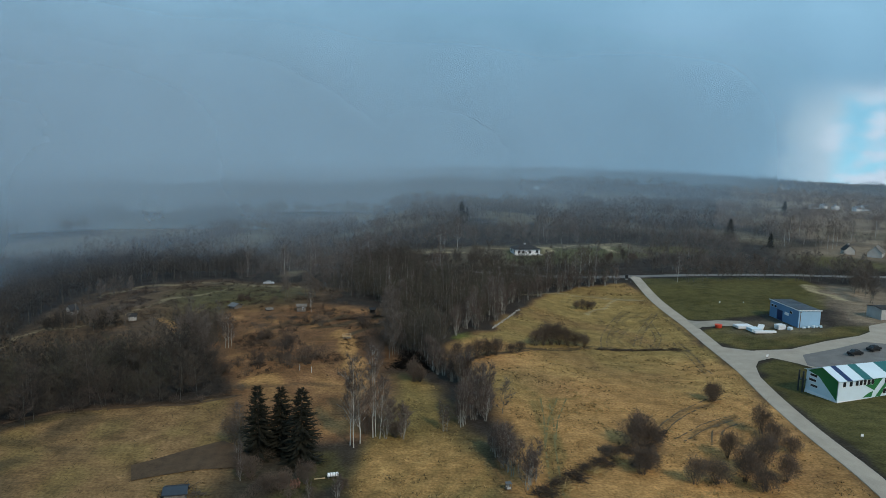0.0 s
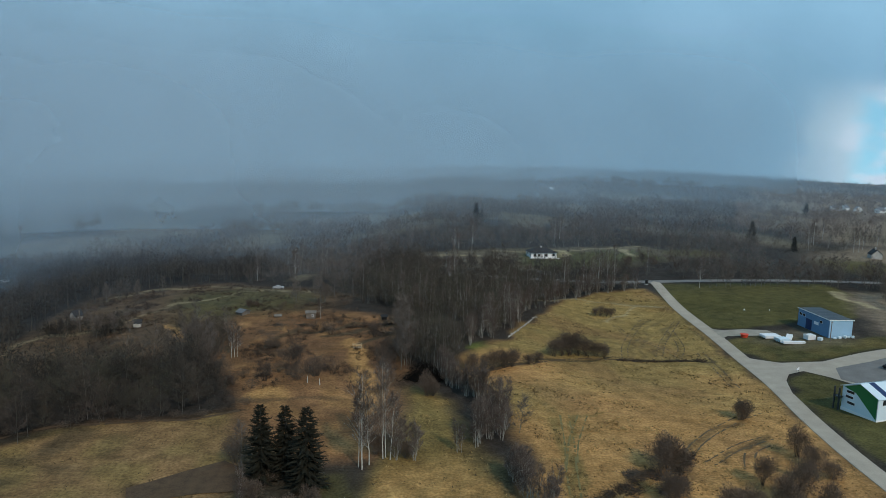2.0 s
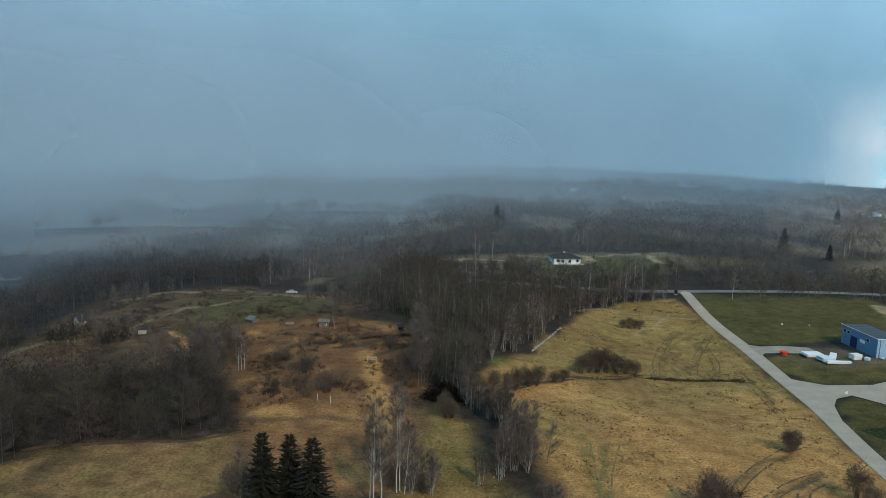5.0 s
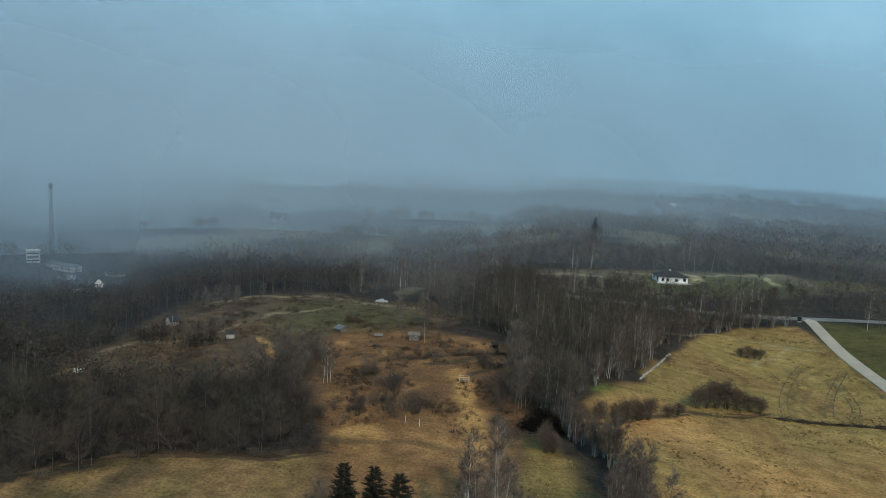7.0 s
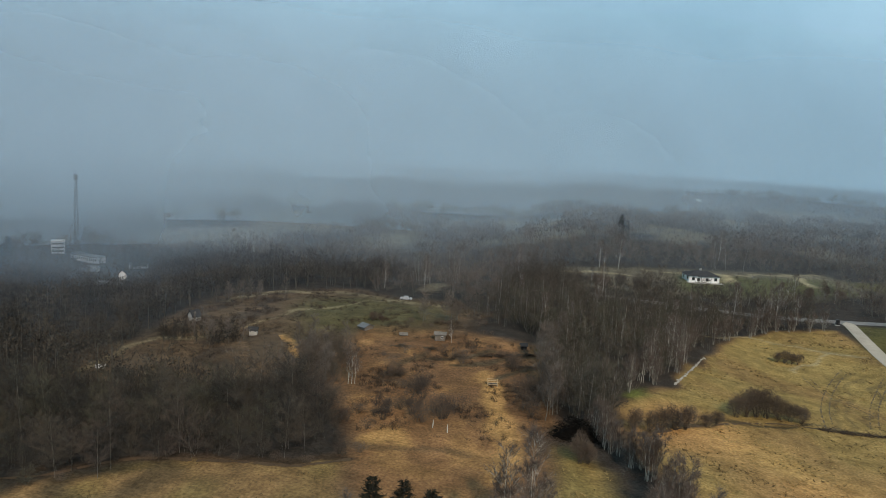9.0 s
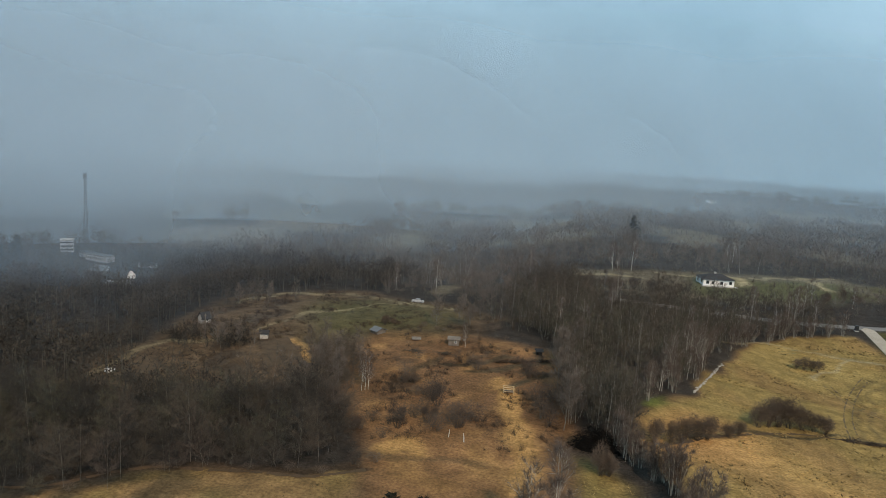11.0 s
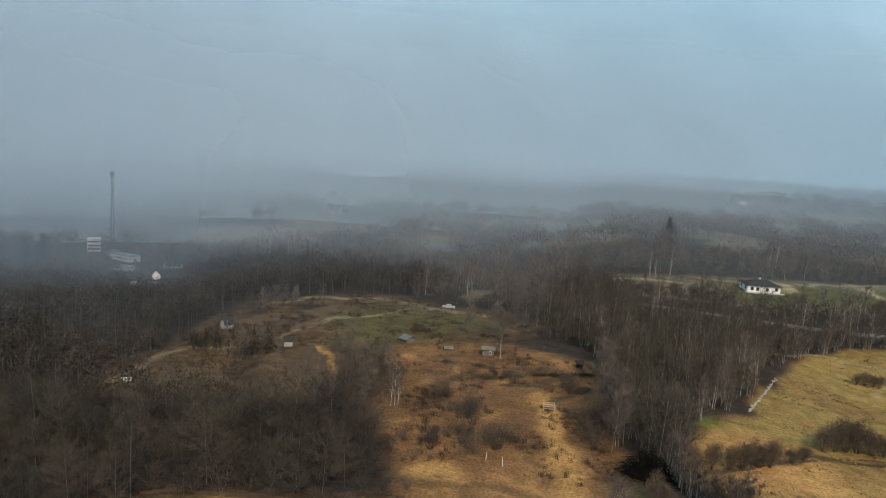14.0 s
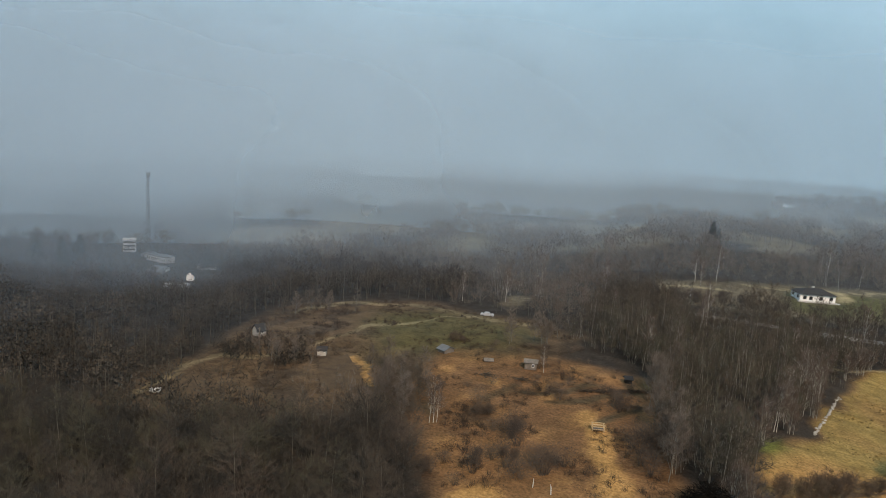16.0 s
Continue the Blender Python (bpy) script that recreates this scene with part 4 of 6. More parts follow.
def brush_tree(h, spread, limbs, sprays, w, stems=1, low=0.16, flat=0.5, twig=0.04):
    """A woodland tree: thin stems, and limbs that reach out to a rounded, uneven crown of fine twigs."""
    trunk, crown = Shape(), Shape()
    lobes = [(random.uniform(0, 6.283), random.uniform(0.15, 0.3)) for _ in range(3)]
    for k in range(stems):
        foot = Vector((random.gauss(0, 0.4), random.gauss(0, 0.4), -0.5)) * (1 if stems > 1 else 0.3)
        hh = h * random.uniform(0.7, 1.0) if k else h
        slant = 0.035 + 0.03 * stems
        top = foot + Vector((random.gauss(0, slant) * hh, random.gauss(0, slant) * hh, hh * 0.93))
        bend = foot.lerp(top, 0.5) + Vector((random.gauss(0, 0.2), random.gauss(0, 0.2), 0))
        trunk.tube(foot, bend, w * 1.0 / stems ** 0.6, w * 0.7 / stems ** 0.6, 3, cap=False)
        trunk.tube(bend, top, w * 0.7 / stems ** 0.6, w * 0.2, 3, cap=False)
        for _ in range(limbs // stems):
            q, e = random.uniform(0, 6.283), random.uniform(-0.75, 1.0)
            bulge = 1 + sum(g * math.cos(q - c) for c, g in lobes)
            rad = spread * math.sqrt(1 - e * e) * bulge * random.uniform(0.55, 1.0)
            z = hh * (low + (1 - low) * (0.5 + 0.5 * e)) * random.uniform(0.92, 1.04)
            t = min(max(z / hh - flat * rad / hh, 0.1), 0.96)
            a = foot.lerp(bend, t * 2) if t < 0.5 else bend.lerp(top, t * 2 - 1)
            axis = foot.lerp(top, min(z / hh, 1))
            b = Vector((axis.x + math.cos(q) * rad, axis.y + math.sin(q) * rad, z))
            d, ln = (b - a).normalized(), (b - a).length
            crown.spike(a, b, w * 0.32)
            for _k in range(sprays):
                c = a.lerp(b, random.uniform(0.4, 1.08))
                crown.spike(c, c + (d * 0.7 + Vector((random.gauss(0, 0.6), random.gauss(0, 0.6), random.gauss(0.2, 0.5)))).normalized() * (0.35 + 0.22 * spread) * random.uniform(0.6, 1.3), twig * random.uniform(0.6, 1.3))
    return as_triangles(trunk, crown)


def clump_tree(h, spread, n, size):
    """A tree far off: a stem and a rounded crown of many small twig clumps with gaps."""
    trunk, crown = Shape(), Shape()
    trunk.tube((0, 0, -0.5), (random.gauss(0, 0.3), random.gauss(0, 0.3), h * 0.8), 0.16, 0.06, 3, cap=False)
    for _ in range(n):
        q, e, u = random.uniform(0, 6.283), random.uniform(-0.8, 1.0), random.uniform(0.45, 1.0)
        c = Vector((math.cos(q) * math.sqrt(1 - e * e) * spread * u, math.sin(q) * math.sqrt(1 - e * e) * spread * u, h * (0.58 + 0.42 * e * u)))
        d = Vector((c.x / spread, c.y / spread, random.uniform(0.1, 1.2))).normalized()
        s_ = d.orthogonal().normalized()
        s_.rotate(Matrix.Rotation(random.random() * 6.283, 3, d))
        ln = size * random.uniform(0.7, 1.5)
        crown.poly(c - s_ * ln * 0.38, c + s_ * ln * 0.38, c + d * ln)
    return as_triangles(trunk, crown)


def wood(name, templates, x, y, s, mats, label, seed):
    """A stand of trees in one mesh; heights change from stand to stand."""
    r = np.random.RandomState(seed)
    Vs, Fs, Is, k = [], [], [], 0
    which = r.randint(0, len(templates), len(x))
    s = np.broadcast_to(s, x.shape)
    stand = np.clip(1 + 0.30 * ripple(x, y, 24, seed + 50), 0.45, 1.5)
    for w, (tv, tf, ti) in enumerate(templates):
        i = np.nonzero(which == w)[0]
        if not len(i):
            continue
        a = r.uniform(0, 6.283, len(i)); sc = s[i] * r.uniform(0.75, 1.2, len(i)) * stand[i]
        ca, sa = np.cos(a) * sc, np.sin(a) * sc
        V = np.empty((len(i), len(tv), 3))
        V[..., 0] = tv[:, 0] * ca[:, None] - tv[:, 1] * sa[:, None] + x[i][:, None]
        V[..., 1] = tv[:, 0] * sa[:, None] + tv[:, 1] * ca[:, None] + y[i][:, None]
        V[..., 2] = tv[:, 2] * sc[:, None] + land(x[i], y[i])[:, None]
        Vs.append(V.reshape(-1, 3)); Fs.append((tf[None] + (np.arange(len(i)) * len(tv))[:, None, None] + k).reshape(-1, 3)); tone = 1 + r.randint(0, len(mats) - 1, len(i))
        Is.append(np.where(ti[None] == 0, 0, tone[:, None]).ravel())
        k += len(i) * len(tv)
    if Vs:
        me = sheet_from(name, np.concatenate(Vs), np.concatenate(Fs), mats[0])
        for q in mats[1:]:
            me.materials.append(M[q])
        me.polygons.foreach_set("material_index", np.concatenate(Is).astype(np.int32))
        tagged(new(name, me), label, "woods", kind="stuff")


def free(x, y, margin=0.0):
    """Where woods may stand: off the fields, plots and roads."""
    ok = np.ones(x.shape, bool)
    for p in (MEADOW_E, LAWN, YARD, GREEN_S, BARE_E, OLIVE, MEADOW_W, RUST_W, HILL_W, HOUSE_FIELD, WOOD_1, WOOD_2):
        ok &= edge_dist(p, x, y) < -margin
    for cx, cy, a, b in FAR_FIELDS + VILLAGE:
        ok &= np.hypot((x - cx) / a, (y - cy) / b) > 1
    return ok & (line_dist(ROAD, x, y) > 5) & (line_dist(CROSS, x, y) > 6)


VILLAGE = ((-186, 270, 16, 15), (-197, 290, 12, 13), (-216, 292, 16, 12), (-236, 315, 24, 14), (-272, 332, 12, 10), (222, 358, 20, 14), (42, 340, 14, 12))
random.seed(5)
NEAR = [brush_tree(h, sp, 32, 15, 0.040, st, twig=0.025) for h, sp, st in ((8.5, 2.6, 3), (9.5, 2.8, 2), (7.5, 2.6, 4), (10.5, 2.6, 1), (9, 2.5, 3), (6.5, 2.8, 4))]
GROVE = [brush_tree(h * 1.08, sp, 76, 19, 0.038, st, 0.20, twig=0.017) for h, sp, st in ((8.5, 3.0, 3), (9.5, 3.2, 2), (7.0, 3.2, 4), (10.5, 3.0, 1), (6.0, 3.0, 5), (5.0, 2.8, 4))]
MID = [brush_tree(h, sp, 18, 7, 0.055, st, twig=0.052) for h, sp, st in ((9.5, 3.2, 2), (11, 3.4, 1), (8.0, 3.4, 3), (12, 3.4, 2), (6.5, 3.4, 3))]
THIN = [clump_tree(h, sp, 96, 0.5) for h, sp in ((9, 3.0), (11, 3.2), (7.5, 3.2))]
FARS = [clump_tree(h, sp, 74, 0.66) for h, sp in ((11, 3.8), (13, 4.2), (9.5, 4.0), (8, 4.4))]
RIM = [clump_tree(h, sp, 30, 1.5) for h, sp in ((11, 4.6), (13, 5.0), (9.5, 4.8))]


def stands(name, templates, x, y, s, label, seed, barks=("pale_bark", "grey_bark", "pale_bark"), cuts=(-0.25, 0.75), more=("twig_dim",)):
    """Splits a wood into stands of different colour."""
    r = ripple(x, y, 40, seed + 9)
    for k, (lo, hi, twig) in enumerate(((-9, cuts[0], "twig_red"), (cuts[0], cuts[1], "twig"), (cuts[1], 9, "twig_green"))):
        q = (r >= lo) & (r < hi)
        wood(name, templates, x[q], y[q], s, (barks[k], twig, *more), label, seed + k)


def spaced(x, y, gap):
    """Thins places out so that no two stand closer than gap (an array or a number)."""
    gap = np.broadcast_to(gap, x.shape)
    keep = []
    for i in range(len(x)):
        if not keep or np.min(np.hypot(x[keep] - x[i], y[keep] - y[i])) > gap[i]:
            keep.append(i)
    return x[keep], y[keep]


x, y = scatter(2600, lambda x, y: edge_dist(WOOD_1, x + 2.0 * ripple(x, y, 6, 61), y + 1.2 * ripple(x, y, 6, 62)) > 0.8, (-130, -40, 104, 153), 21)
k = ripple(x, y, 9, 78) > -0.5 - 0.4 * (x < -85) - 0.5 * (y + 0.6 * x < 98)
x, y = spaced(x[k], y[k], 2.0)
k = (np.hypot((x + 68) / 6, (y - 152) / 4) > 1) & (np.hypot((x + 88) / 9, (y - 150) / 3) > 1)
x, y = x[k], y[k]
k = ripple(x, y, 22, 77) + (x + 85) / 45 < 0.45
back = (y - 0.25 * x > 158) | (x > -47)
size = 0.90 * np.clip((-36 - x) / 14, 0.45, 1) * np.where(back, 0.72, 1) * (1 + 0.2 * ripple(x, y, 11, 79))
wood("alder_wood", GROVE, x[k], y[k], size[k], ("mid_bark", "twig_green", "twig_dark", "twig_dim"), "dense dark leafless alder thicket", 100)
wood("alder_wood", GROVE, x[~k], y[~k], size[~k], ("mid_bark", "twig", "twig_red", "twig_dim", "twig_dark"), "dense leafless grey-brown alder thicket", 101)
x, y = scatter(2350, lambda x, y: inside(WOOD_2, x, y) & (line_dist(CROSS, x, y) > 6), (-40, 80, 150, 302), 22)
stands("mixed_wood", NEAR, x, y, 0.98, "dense leafless mixed wood behind the meadow", 110, barks=("pale_bark", "mid_bark", "pale_bark"), cuts=(-0.7, -0.05), more=("twig_dim", "twig"))
x, y = scatter(5800, lambda x, y: free(x, y, 1.5) & wedge(x, y) & ((x < -60) | (y > 235)) & (y > 130) & ((x < 0.44 * y) | (ripple(x, y, 18, 97) > 0.35)), (-330, 330, 130, 430), 23)
low = (x < -75) & (y < 345)
stands("country_wood", MID, x[~low], y[~low], 1.0, "leafless woodland with pale trunks", 120, ("mid_bark", "mid_bark", "pale_bark"), more=("twig_pale", "twig_pale"))
wood("country_wood", MID, x[low], y[low], 0.86, ("grey_bark", "twig_dark", "twig_dim"), "lower leafless woodland in the misty valley", 125)
x, y = scatter(3300, lambda x, y: free(x, y, 1.5) & wedge(x, y), (-330, -75, 130, 345), 26)
wood("country_wood", THIN, x, y, 0.8, ("grey_bark", "twig_dark", "twig_dim"), "dense leafless woodland in the misty valley", 127)
x, y = scatter(8600, lambda x, y: free(x, y) & wedge(x, y) & (ripple(x, y * 0.6, 45, 88) > -0.42), (-700, 700, 430, 820), 24)
# trees east of this line take the copy with sunlight in its colour
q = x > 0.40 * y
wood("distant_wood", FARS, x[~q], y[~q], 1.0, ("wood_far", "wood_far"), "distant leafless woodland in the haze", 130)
wood("distant_wood", FARS, x[q], y[q], 0.9, ("wood_sunny", "wood_sunny"), "distant leafless woodland in a paler colour standing for sunlight", 131)
x, y = scatter(6000, lambda x, y: free(x, y) & wedge(x, y, -40, 40) & (ripple(x, y * 0.5, 110, 89) > -0.6), (-1000, 1100, 820, 1480), 25)
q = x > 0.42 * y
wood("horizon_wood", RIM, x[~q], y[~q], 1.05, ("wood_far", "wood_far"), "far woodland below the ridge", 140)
wood("horizon_wood", RIM, x[q], y[q], 0.9, ("wood_sunny", "wood_sunny"), "far woodland in a paler colour standing for sunlight", 141)

r_ = np.random.RandomState(27)
a, d = np.radians(r_.uniform(-34, 44, 2600)), np.concatenate([r_.uniform(1440, 1640, 1000), r_.uniform(1640, 1730, 1600)])
wood("ridge_wood", RIM, np.sin(a) * d, np.cos(a) * d, 1.2, ("wood_far", "wood_far"), "far woodland along the ridge", 145)


def tuft(n, h, spread, w):
    """A tuft of blades or thin shoots."""
    sh = Shape()
    for _ in range(n):
        q = random.uniform(0, 6.283)
        a = Vector((random.gauss(0, spread * 0.3), random.gauss(0, spread * 0.3), -0.05))
        sh.spike(a, a + Vector((math.cos(q) * spread * random.random(), math.sin(q) * spread * random.random(), h * random.uniform(0.5, 1.0))), w)
    return as_triangles(sh, Shape())


def thick_in(polys, seed, size, least):
    """A test for places in some fields where tufts gather."""
    def test(x, y):
        ok = np.zeros(x.shape, bool)
        for p in polys:
            ok |= edge_dist(p, x, y) > 0.6
        for p in (PLOT_A, PLOT_B, PLOT_S):
            ok &= ~inside(p, x, y)
        return ok & (ripple(x, y, size, seed) + np.random.RandomState(seed).normal(0, 0.35, x.shape) > least)
    return test


GARDENS = ([(-106, 176), (-104, 191), (-92, 190), (-85, 181), (-84, 173), (-96, 172)], [(-70, 186), (-64, 179), (-60, 182), (-55, 173), (-53, 162), (-57, 153), (-63, 158), (-66, 168)])
for k, (p, n, sc, tw) in enumerate(zip(GARDENS, (260, 330), (0.42, 0.55), ("twig_dark", "twig"))):
    x, y = scatter(n * 3, lambda x, y: (edge_dist(p, x + 2 * ripple(x, y, 5, 63), y) > 0) & ~inside(PLOT_A, x, y) & ~inside(PLOT_B, x, y) & (np.hypot(x + 84, y - 184.6) > 2.6), (-108, -48, 146, 193), 70 + k)
    wood("garden_thicket", NEAR, x[:n], y[:n], sc, ("grey_bark", tw), "overgrown leafless fruit bushes in the gardens", 180 + k)
TUFTS = [tuft(7, 0.5, 0.6, 0.05) for _ in range(4)]
SCRUB = [tuft(30, h, 1.2, 0.022) for h in (0.9, 1.3, 0.7, 1.8)]
x, y = scatter(34000, thick_in((MEADOW_E, OLIVE), 41, 5, 0.15), (-120, 80, 84, 276), 41)
wood("straw_grass", TUFTS, x, y, 0.8, ("straw_tuft", "straw_tuft"), "tussocks of pale dry grass", 150)
x, y = scatter(36000, thick_in((MEADOW_E, MEADOW_W, OLIVE, HILL_W), 43, 4, 0.35), (-120, 80, 84, 276), 42)
wood("dark_grass", TUFTS, x, y, 0.7, ("dark_tuft", "dark_tuft"), "tussocks of dark matted grass", 160)
x, y = scatter(9500, thick_in((RUST_W, HILL_W), 45, 8, 0.30), (-120, -8, 112, 250), 43)
k = (y > 146 + 0.1 * x) | (x < -45)
wood("low_scrub", SCRUB, x[k], y[k], 0.8, ("scrub", "scrub"), "low brown scrub and brambles", 170)


# ---------------------------------------------------------------- haze sheets
VEIL_AZ = np.array([-85, -38, -24, -8, 6, 22, 30, 75])


def veil(name, dist, opacity, colour, label):
    """An added sheet imitating snowy haze round the country ahead; opacity for each bearing, fading into the cloud
    above.
    """
    M[name] = veil_material(name, colour)
    a = np.radians(np.linspace(-85, 75, 161))
    zz = np.concatenate([[-40.0, 0.0, 25.0], np.linspace(50, 50 + 0.30 * dist, 14)])
    A, Z = np.meshgrid(a, zz)
    V = np.stack([np.sin(A) * dist, 20 + np.cos(A) * dist, Z], -1)
    n = len(a)
    i = (np.arange(len(zz) - 1)[:, None] * n + np.arange(n - 1)).ravel()
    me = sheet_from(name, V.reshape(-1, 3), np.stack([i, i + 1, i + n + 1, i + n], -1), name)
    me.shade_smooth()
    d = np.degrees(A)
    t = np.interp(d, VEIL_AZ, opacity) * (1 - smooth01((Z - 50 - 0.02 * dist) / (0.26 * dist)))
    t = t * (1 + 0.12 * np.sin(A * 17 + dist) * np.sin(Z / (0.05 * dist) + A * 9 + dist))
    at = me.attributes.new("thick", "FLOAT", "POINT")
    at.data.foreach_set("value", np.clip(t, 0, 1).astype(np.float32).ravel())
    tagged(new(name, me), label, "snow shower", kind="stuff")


# haze built from tinted sheets, their colour paler with distance
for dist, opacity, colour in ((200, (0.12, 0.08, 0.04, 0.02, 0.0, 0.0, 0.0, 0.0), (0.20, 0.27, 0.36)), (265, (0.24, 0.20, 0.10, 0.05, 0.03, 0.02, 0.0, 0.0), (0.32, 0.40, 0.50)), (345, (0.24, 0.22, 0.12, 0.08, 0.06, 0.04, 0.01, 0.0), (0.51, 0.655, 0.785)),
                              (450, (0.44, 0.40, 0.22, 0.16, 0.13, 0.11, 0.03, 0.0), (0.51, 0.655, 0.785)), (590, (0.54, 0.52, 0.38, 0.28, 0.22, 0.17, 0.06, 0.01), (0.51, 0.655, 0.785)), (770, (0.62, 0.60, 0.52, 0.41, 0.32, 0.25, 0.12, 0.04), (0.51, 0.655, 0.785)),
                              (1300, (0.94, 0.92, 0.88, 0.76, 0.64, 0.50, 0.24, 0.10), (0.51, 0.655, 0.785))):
    veil("snow_veil", dist, opacity, colour, "thin added sheet standing in for haze and drifting snow")


# ---------------------------------------------------------------- houses
def windows(parent, spots, w, h, axis, depth=0.06, frame_mat="white_paint"):
    """Window parts on a wall: spots are (along, up); axis gives origin, along and outward vectors."""
    o, u, n = (Vector(v) for v in axis)
    for a, z in spots:
        c = o + u * a + Vector((0, 0, z))
        fr, gl = Shape(), Shape()

        def slab_at(s, hw, lo, hi, d0, d1):
            p = [c + u * k * hw + Vector((0, 0, zz)) + n * d for d in (d0, d1) for k, zz in ((-1, lo), (1, lo), (1, hi), (-1, hi))]
            b = len(s.v); s.v += [tuple(q) for q in p]
            s.f += [tuple(b + i for i in f) for f in ((3, 2, 1, 0), (4, 5, 6, 7), (0, 1, 5, 4), (1, 2, 6, 5), (2, 3, 7, 6), (3, 0, 4, 7))]

        slab_at(fr, w / 2 + 0.07, -h / 2 - 0.07, h / 2 + 0.07, 0.0, depth)
        slab_at(gl, w / 2, -h / 2, h / 2, 0.01, depth + 0.012)
        f = part("window", fr, frame_mat, parent)
        part("pane", gl, "window", f)


def green_building():
    b = thing("office_building", pose(85.1, 140.2, on(88, 143), 0, 0, 18), "long white two-storey building with green panels and striped roof", "building")
    Lx, W, eave, ridge = 32.0, 8.4, 4.8, 6.5
    w = Shape()
    w.box((0, 0, -0.8), (Lx, W, eave))
    w.poly((0, 0, eave), (0, W, eave), (0, W / 2, ridge)); w.poly((Lx, W, eave), (Lx, 0, eave), (Lx, W / 2, ridge))
    part("wall", w, "white_sheet", b)
    part("plinth", boxes(((-0.08, -0.08, -0.8), (Lx + 0.08, W + 0.08, 0.25))), "white_wall", b, "white base course")
    g = Shape()
    for y0, y1, z0, z1 in ((0.0, 4.8, 0.3, 6.5),):
        for x0 in (-0.10,):
            g.poly((x0, 0.1, 0.3), (x0, 0.1, eave), (x0, W / 2, ridge - 0.1), (x0, W * 0.95, eave - 0.05), (x0, 5.0, eave - 0.6))
            g.poly((0.0, 0.1, 0.3), (x0, 0.1, 0.3), (x0, 5.0, eave - 0.6), (0.0, 5.0, eave - 0.6))
    part("gable_panel", g, "green_sheet", b, "dark green triangular panel")
    d = Shape()
    d.poly((7.5, -0.06, 3.2), (10.2, -0.06, 1.9), (12.4, -0.06, 4.6), (10.4, -0.06, 4.6))
    d.poly((10.6, -0.06, 0.4), (12.0, -0.06, 0.4), (15.2, -0.06, 4.7), (14.2, -0.06, 4.7))
    d.poly((7.0, -0.06, 0.5), (9.6, -0.06, 0.5), (9.9, -0.06, 1.8), (8.6, -0.06, 1.4))
    part("wall_panel", d, "green_sheet", b, "green slanting facade panels")
    windows(b, [(a, 3.9) for a in (1.6, 3.4, 5.1, 6.2, 7.3, 8.4, 9.5, 13.4, 15.0, 17.2, 19.4, 21.6, 23.8, 26.0, 28.2)], 0.8, 1.1, ((0, 0, 0), (1, 0, 0), (0, -1, 0)))
    windows(b, [(a, 1.5) for a in (13.2, 15.0, 17.2, 19.4, 21.6, 23.8, 26.0)], 0.8, 1.1, ((0, 0, 0), (1, 0, 0), (0, -1, 0)))
    windows(b, [(6.4, 4.0), (6.6, 2.9), (6.1, 1.7)], 1.8, 0.5, ((0, 0, 0), (0, 1, 0), (-1, 0, 0)))
    x = -0.35
    for width, mat in ((2.2, "white_sheet"), (1.5, "navy_sheet"), (3.2, "white_sheet"), (2.4, "teal_sheet"), (5.2, "white_sheet"), (5.0, "teal_sheet"), (4.0, "white_sheet"), (4.0, "teal_sheet"), (5.2, "white_sheet")):
        r = Shape()
        for sgn in (0, 1):
            y0, y1 = ((-0.4, W / 2) if sgn == 0 else (W / 2, W + 0.4))
            z0, z1 = ((eave - 0.12, ridge + 0.02) if sgn == 0 else (ridge + 0.02, eave - 0.12))
            p = [(x, y0, z0), (x + width, y0, z0), (x + width, y1, z1), (x, y1, z1)]
            q = [(a, c, e + 0.10) for a, c, e in p]
            k = len(r.v); r.v += p + q
            r.f += [tuple(k + i for i in f) for f in ((3, 2, 1, 0), (4, 5, 6, 7), (0, 1, 5, 4), (1, 2, 6, 5), (2, 3, 7, 6), (3, 0, 4, 7))]
        part("roof_panel", r, mat, b)
        x += width
    part("stair", boxes(((-1.0, W - 0.2, -0.5), (-0.75, W + 0.1, 4.4)), ((-1.0, W + 1.0, -0.5), (-0.75, W + 1.25, 4.4)), ((-1.1, W - 0.3, 2.3), (0, W + 1.3, 2.45))), "dark_steel", b, "dark steel outside stair frame")


def blue_building():
    b = thing("warehouse", pose(109.6, 204.4, on(110, 207), 0, 0, 4), "blue sheet-metal warehouse with a flat dark roof", "building")
    Wx, Ly, h = 7.0, 16.0, 5.2
    s = Shape(); s.box((0, 0, -0.8), (Wx, Ly, h))
    part("wall", s, "blue_sheet", b)
    # sunlight on the end wall is put into its colour, a lighter blue
    g = boxes(((0.05, -0.06, -0.6), (Wx - 0.05, 0.02, h - 0.05)))
    part("gable_wall", g, "blue_light", b, "end wall in a lighter blue standing for sunlight")
    r = Shape(); r.box((-0.25, -0.25, h), (Wx + 0.25, Ly + 0.25, h + 0.22))
    part("roof", r, "roof_blue", b)
    for k in range(7):
        part("roof_seam", boxes(((-0.2, 2 + 2 * k - 0.05, h + 0.22), (Wx + 0.2, 2 + 2 * k + 0.05, h + 0.27))), "steel", b)
    part("trim", boxes(((-0.29, -0.29, h + 0.05), (Wx + 0.29, -0.24, h + 0.3)), ((-0.29, -0.24, h + 0.05), (-0.24, Ly + 0.29, h + 0.3))), "white_paint", b, "pale roof edge")
    part("door", boxes(((-0.07, 8.6, 0), (0.0, 11.6, 3.2))), "navy_sheet", b, "dark blue gate")
    part("sign_board", boxes(((-0.09, 5.2, 2.4), (0.0, 7.4, 3.3))), "white_paint", b)
    windows(b, [(4.0, 3.8), (12.8, 3.8), (14.6, 3.8)], 1.2, 0.7, ((0, 0, 0), (0, 1, 0), (-1, 0, 0)))


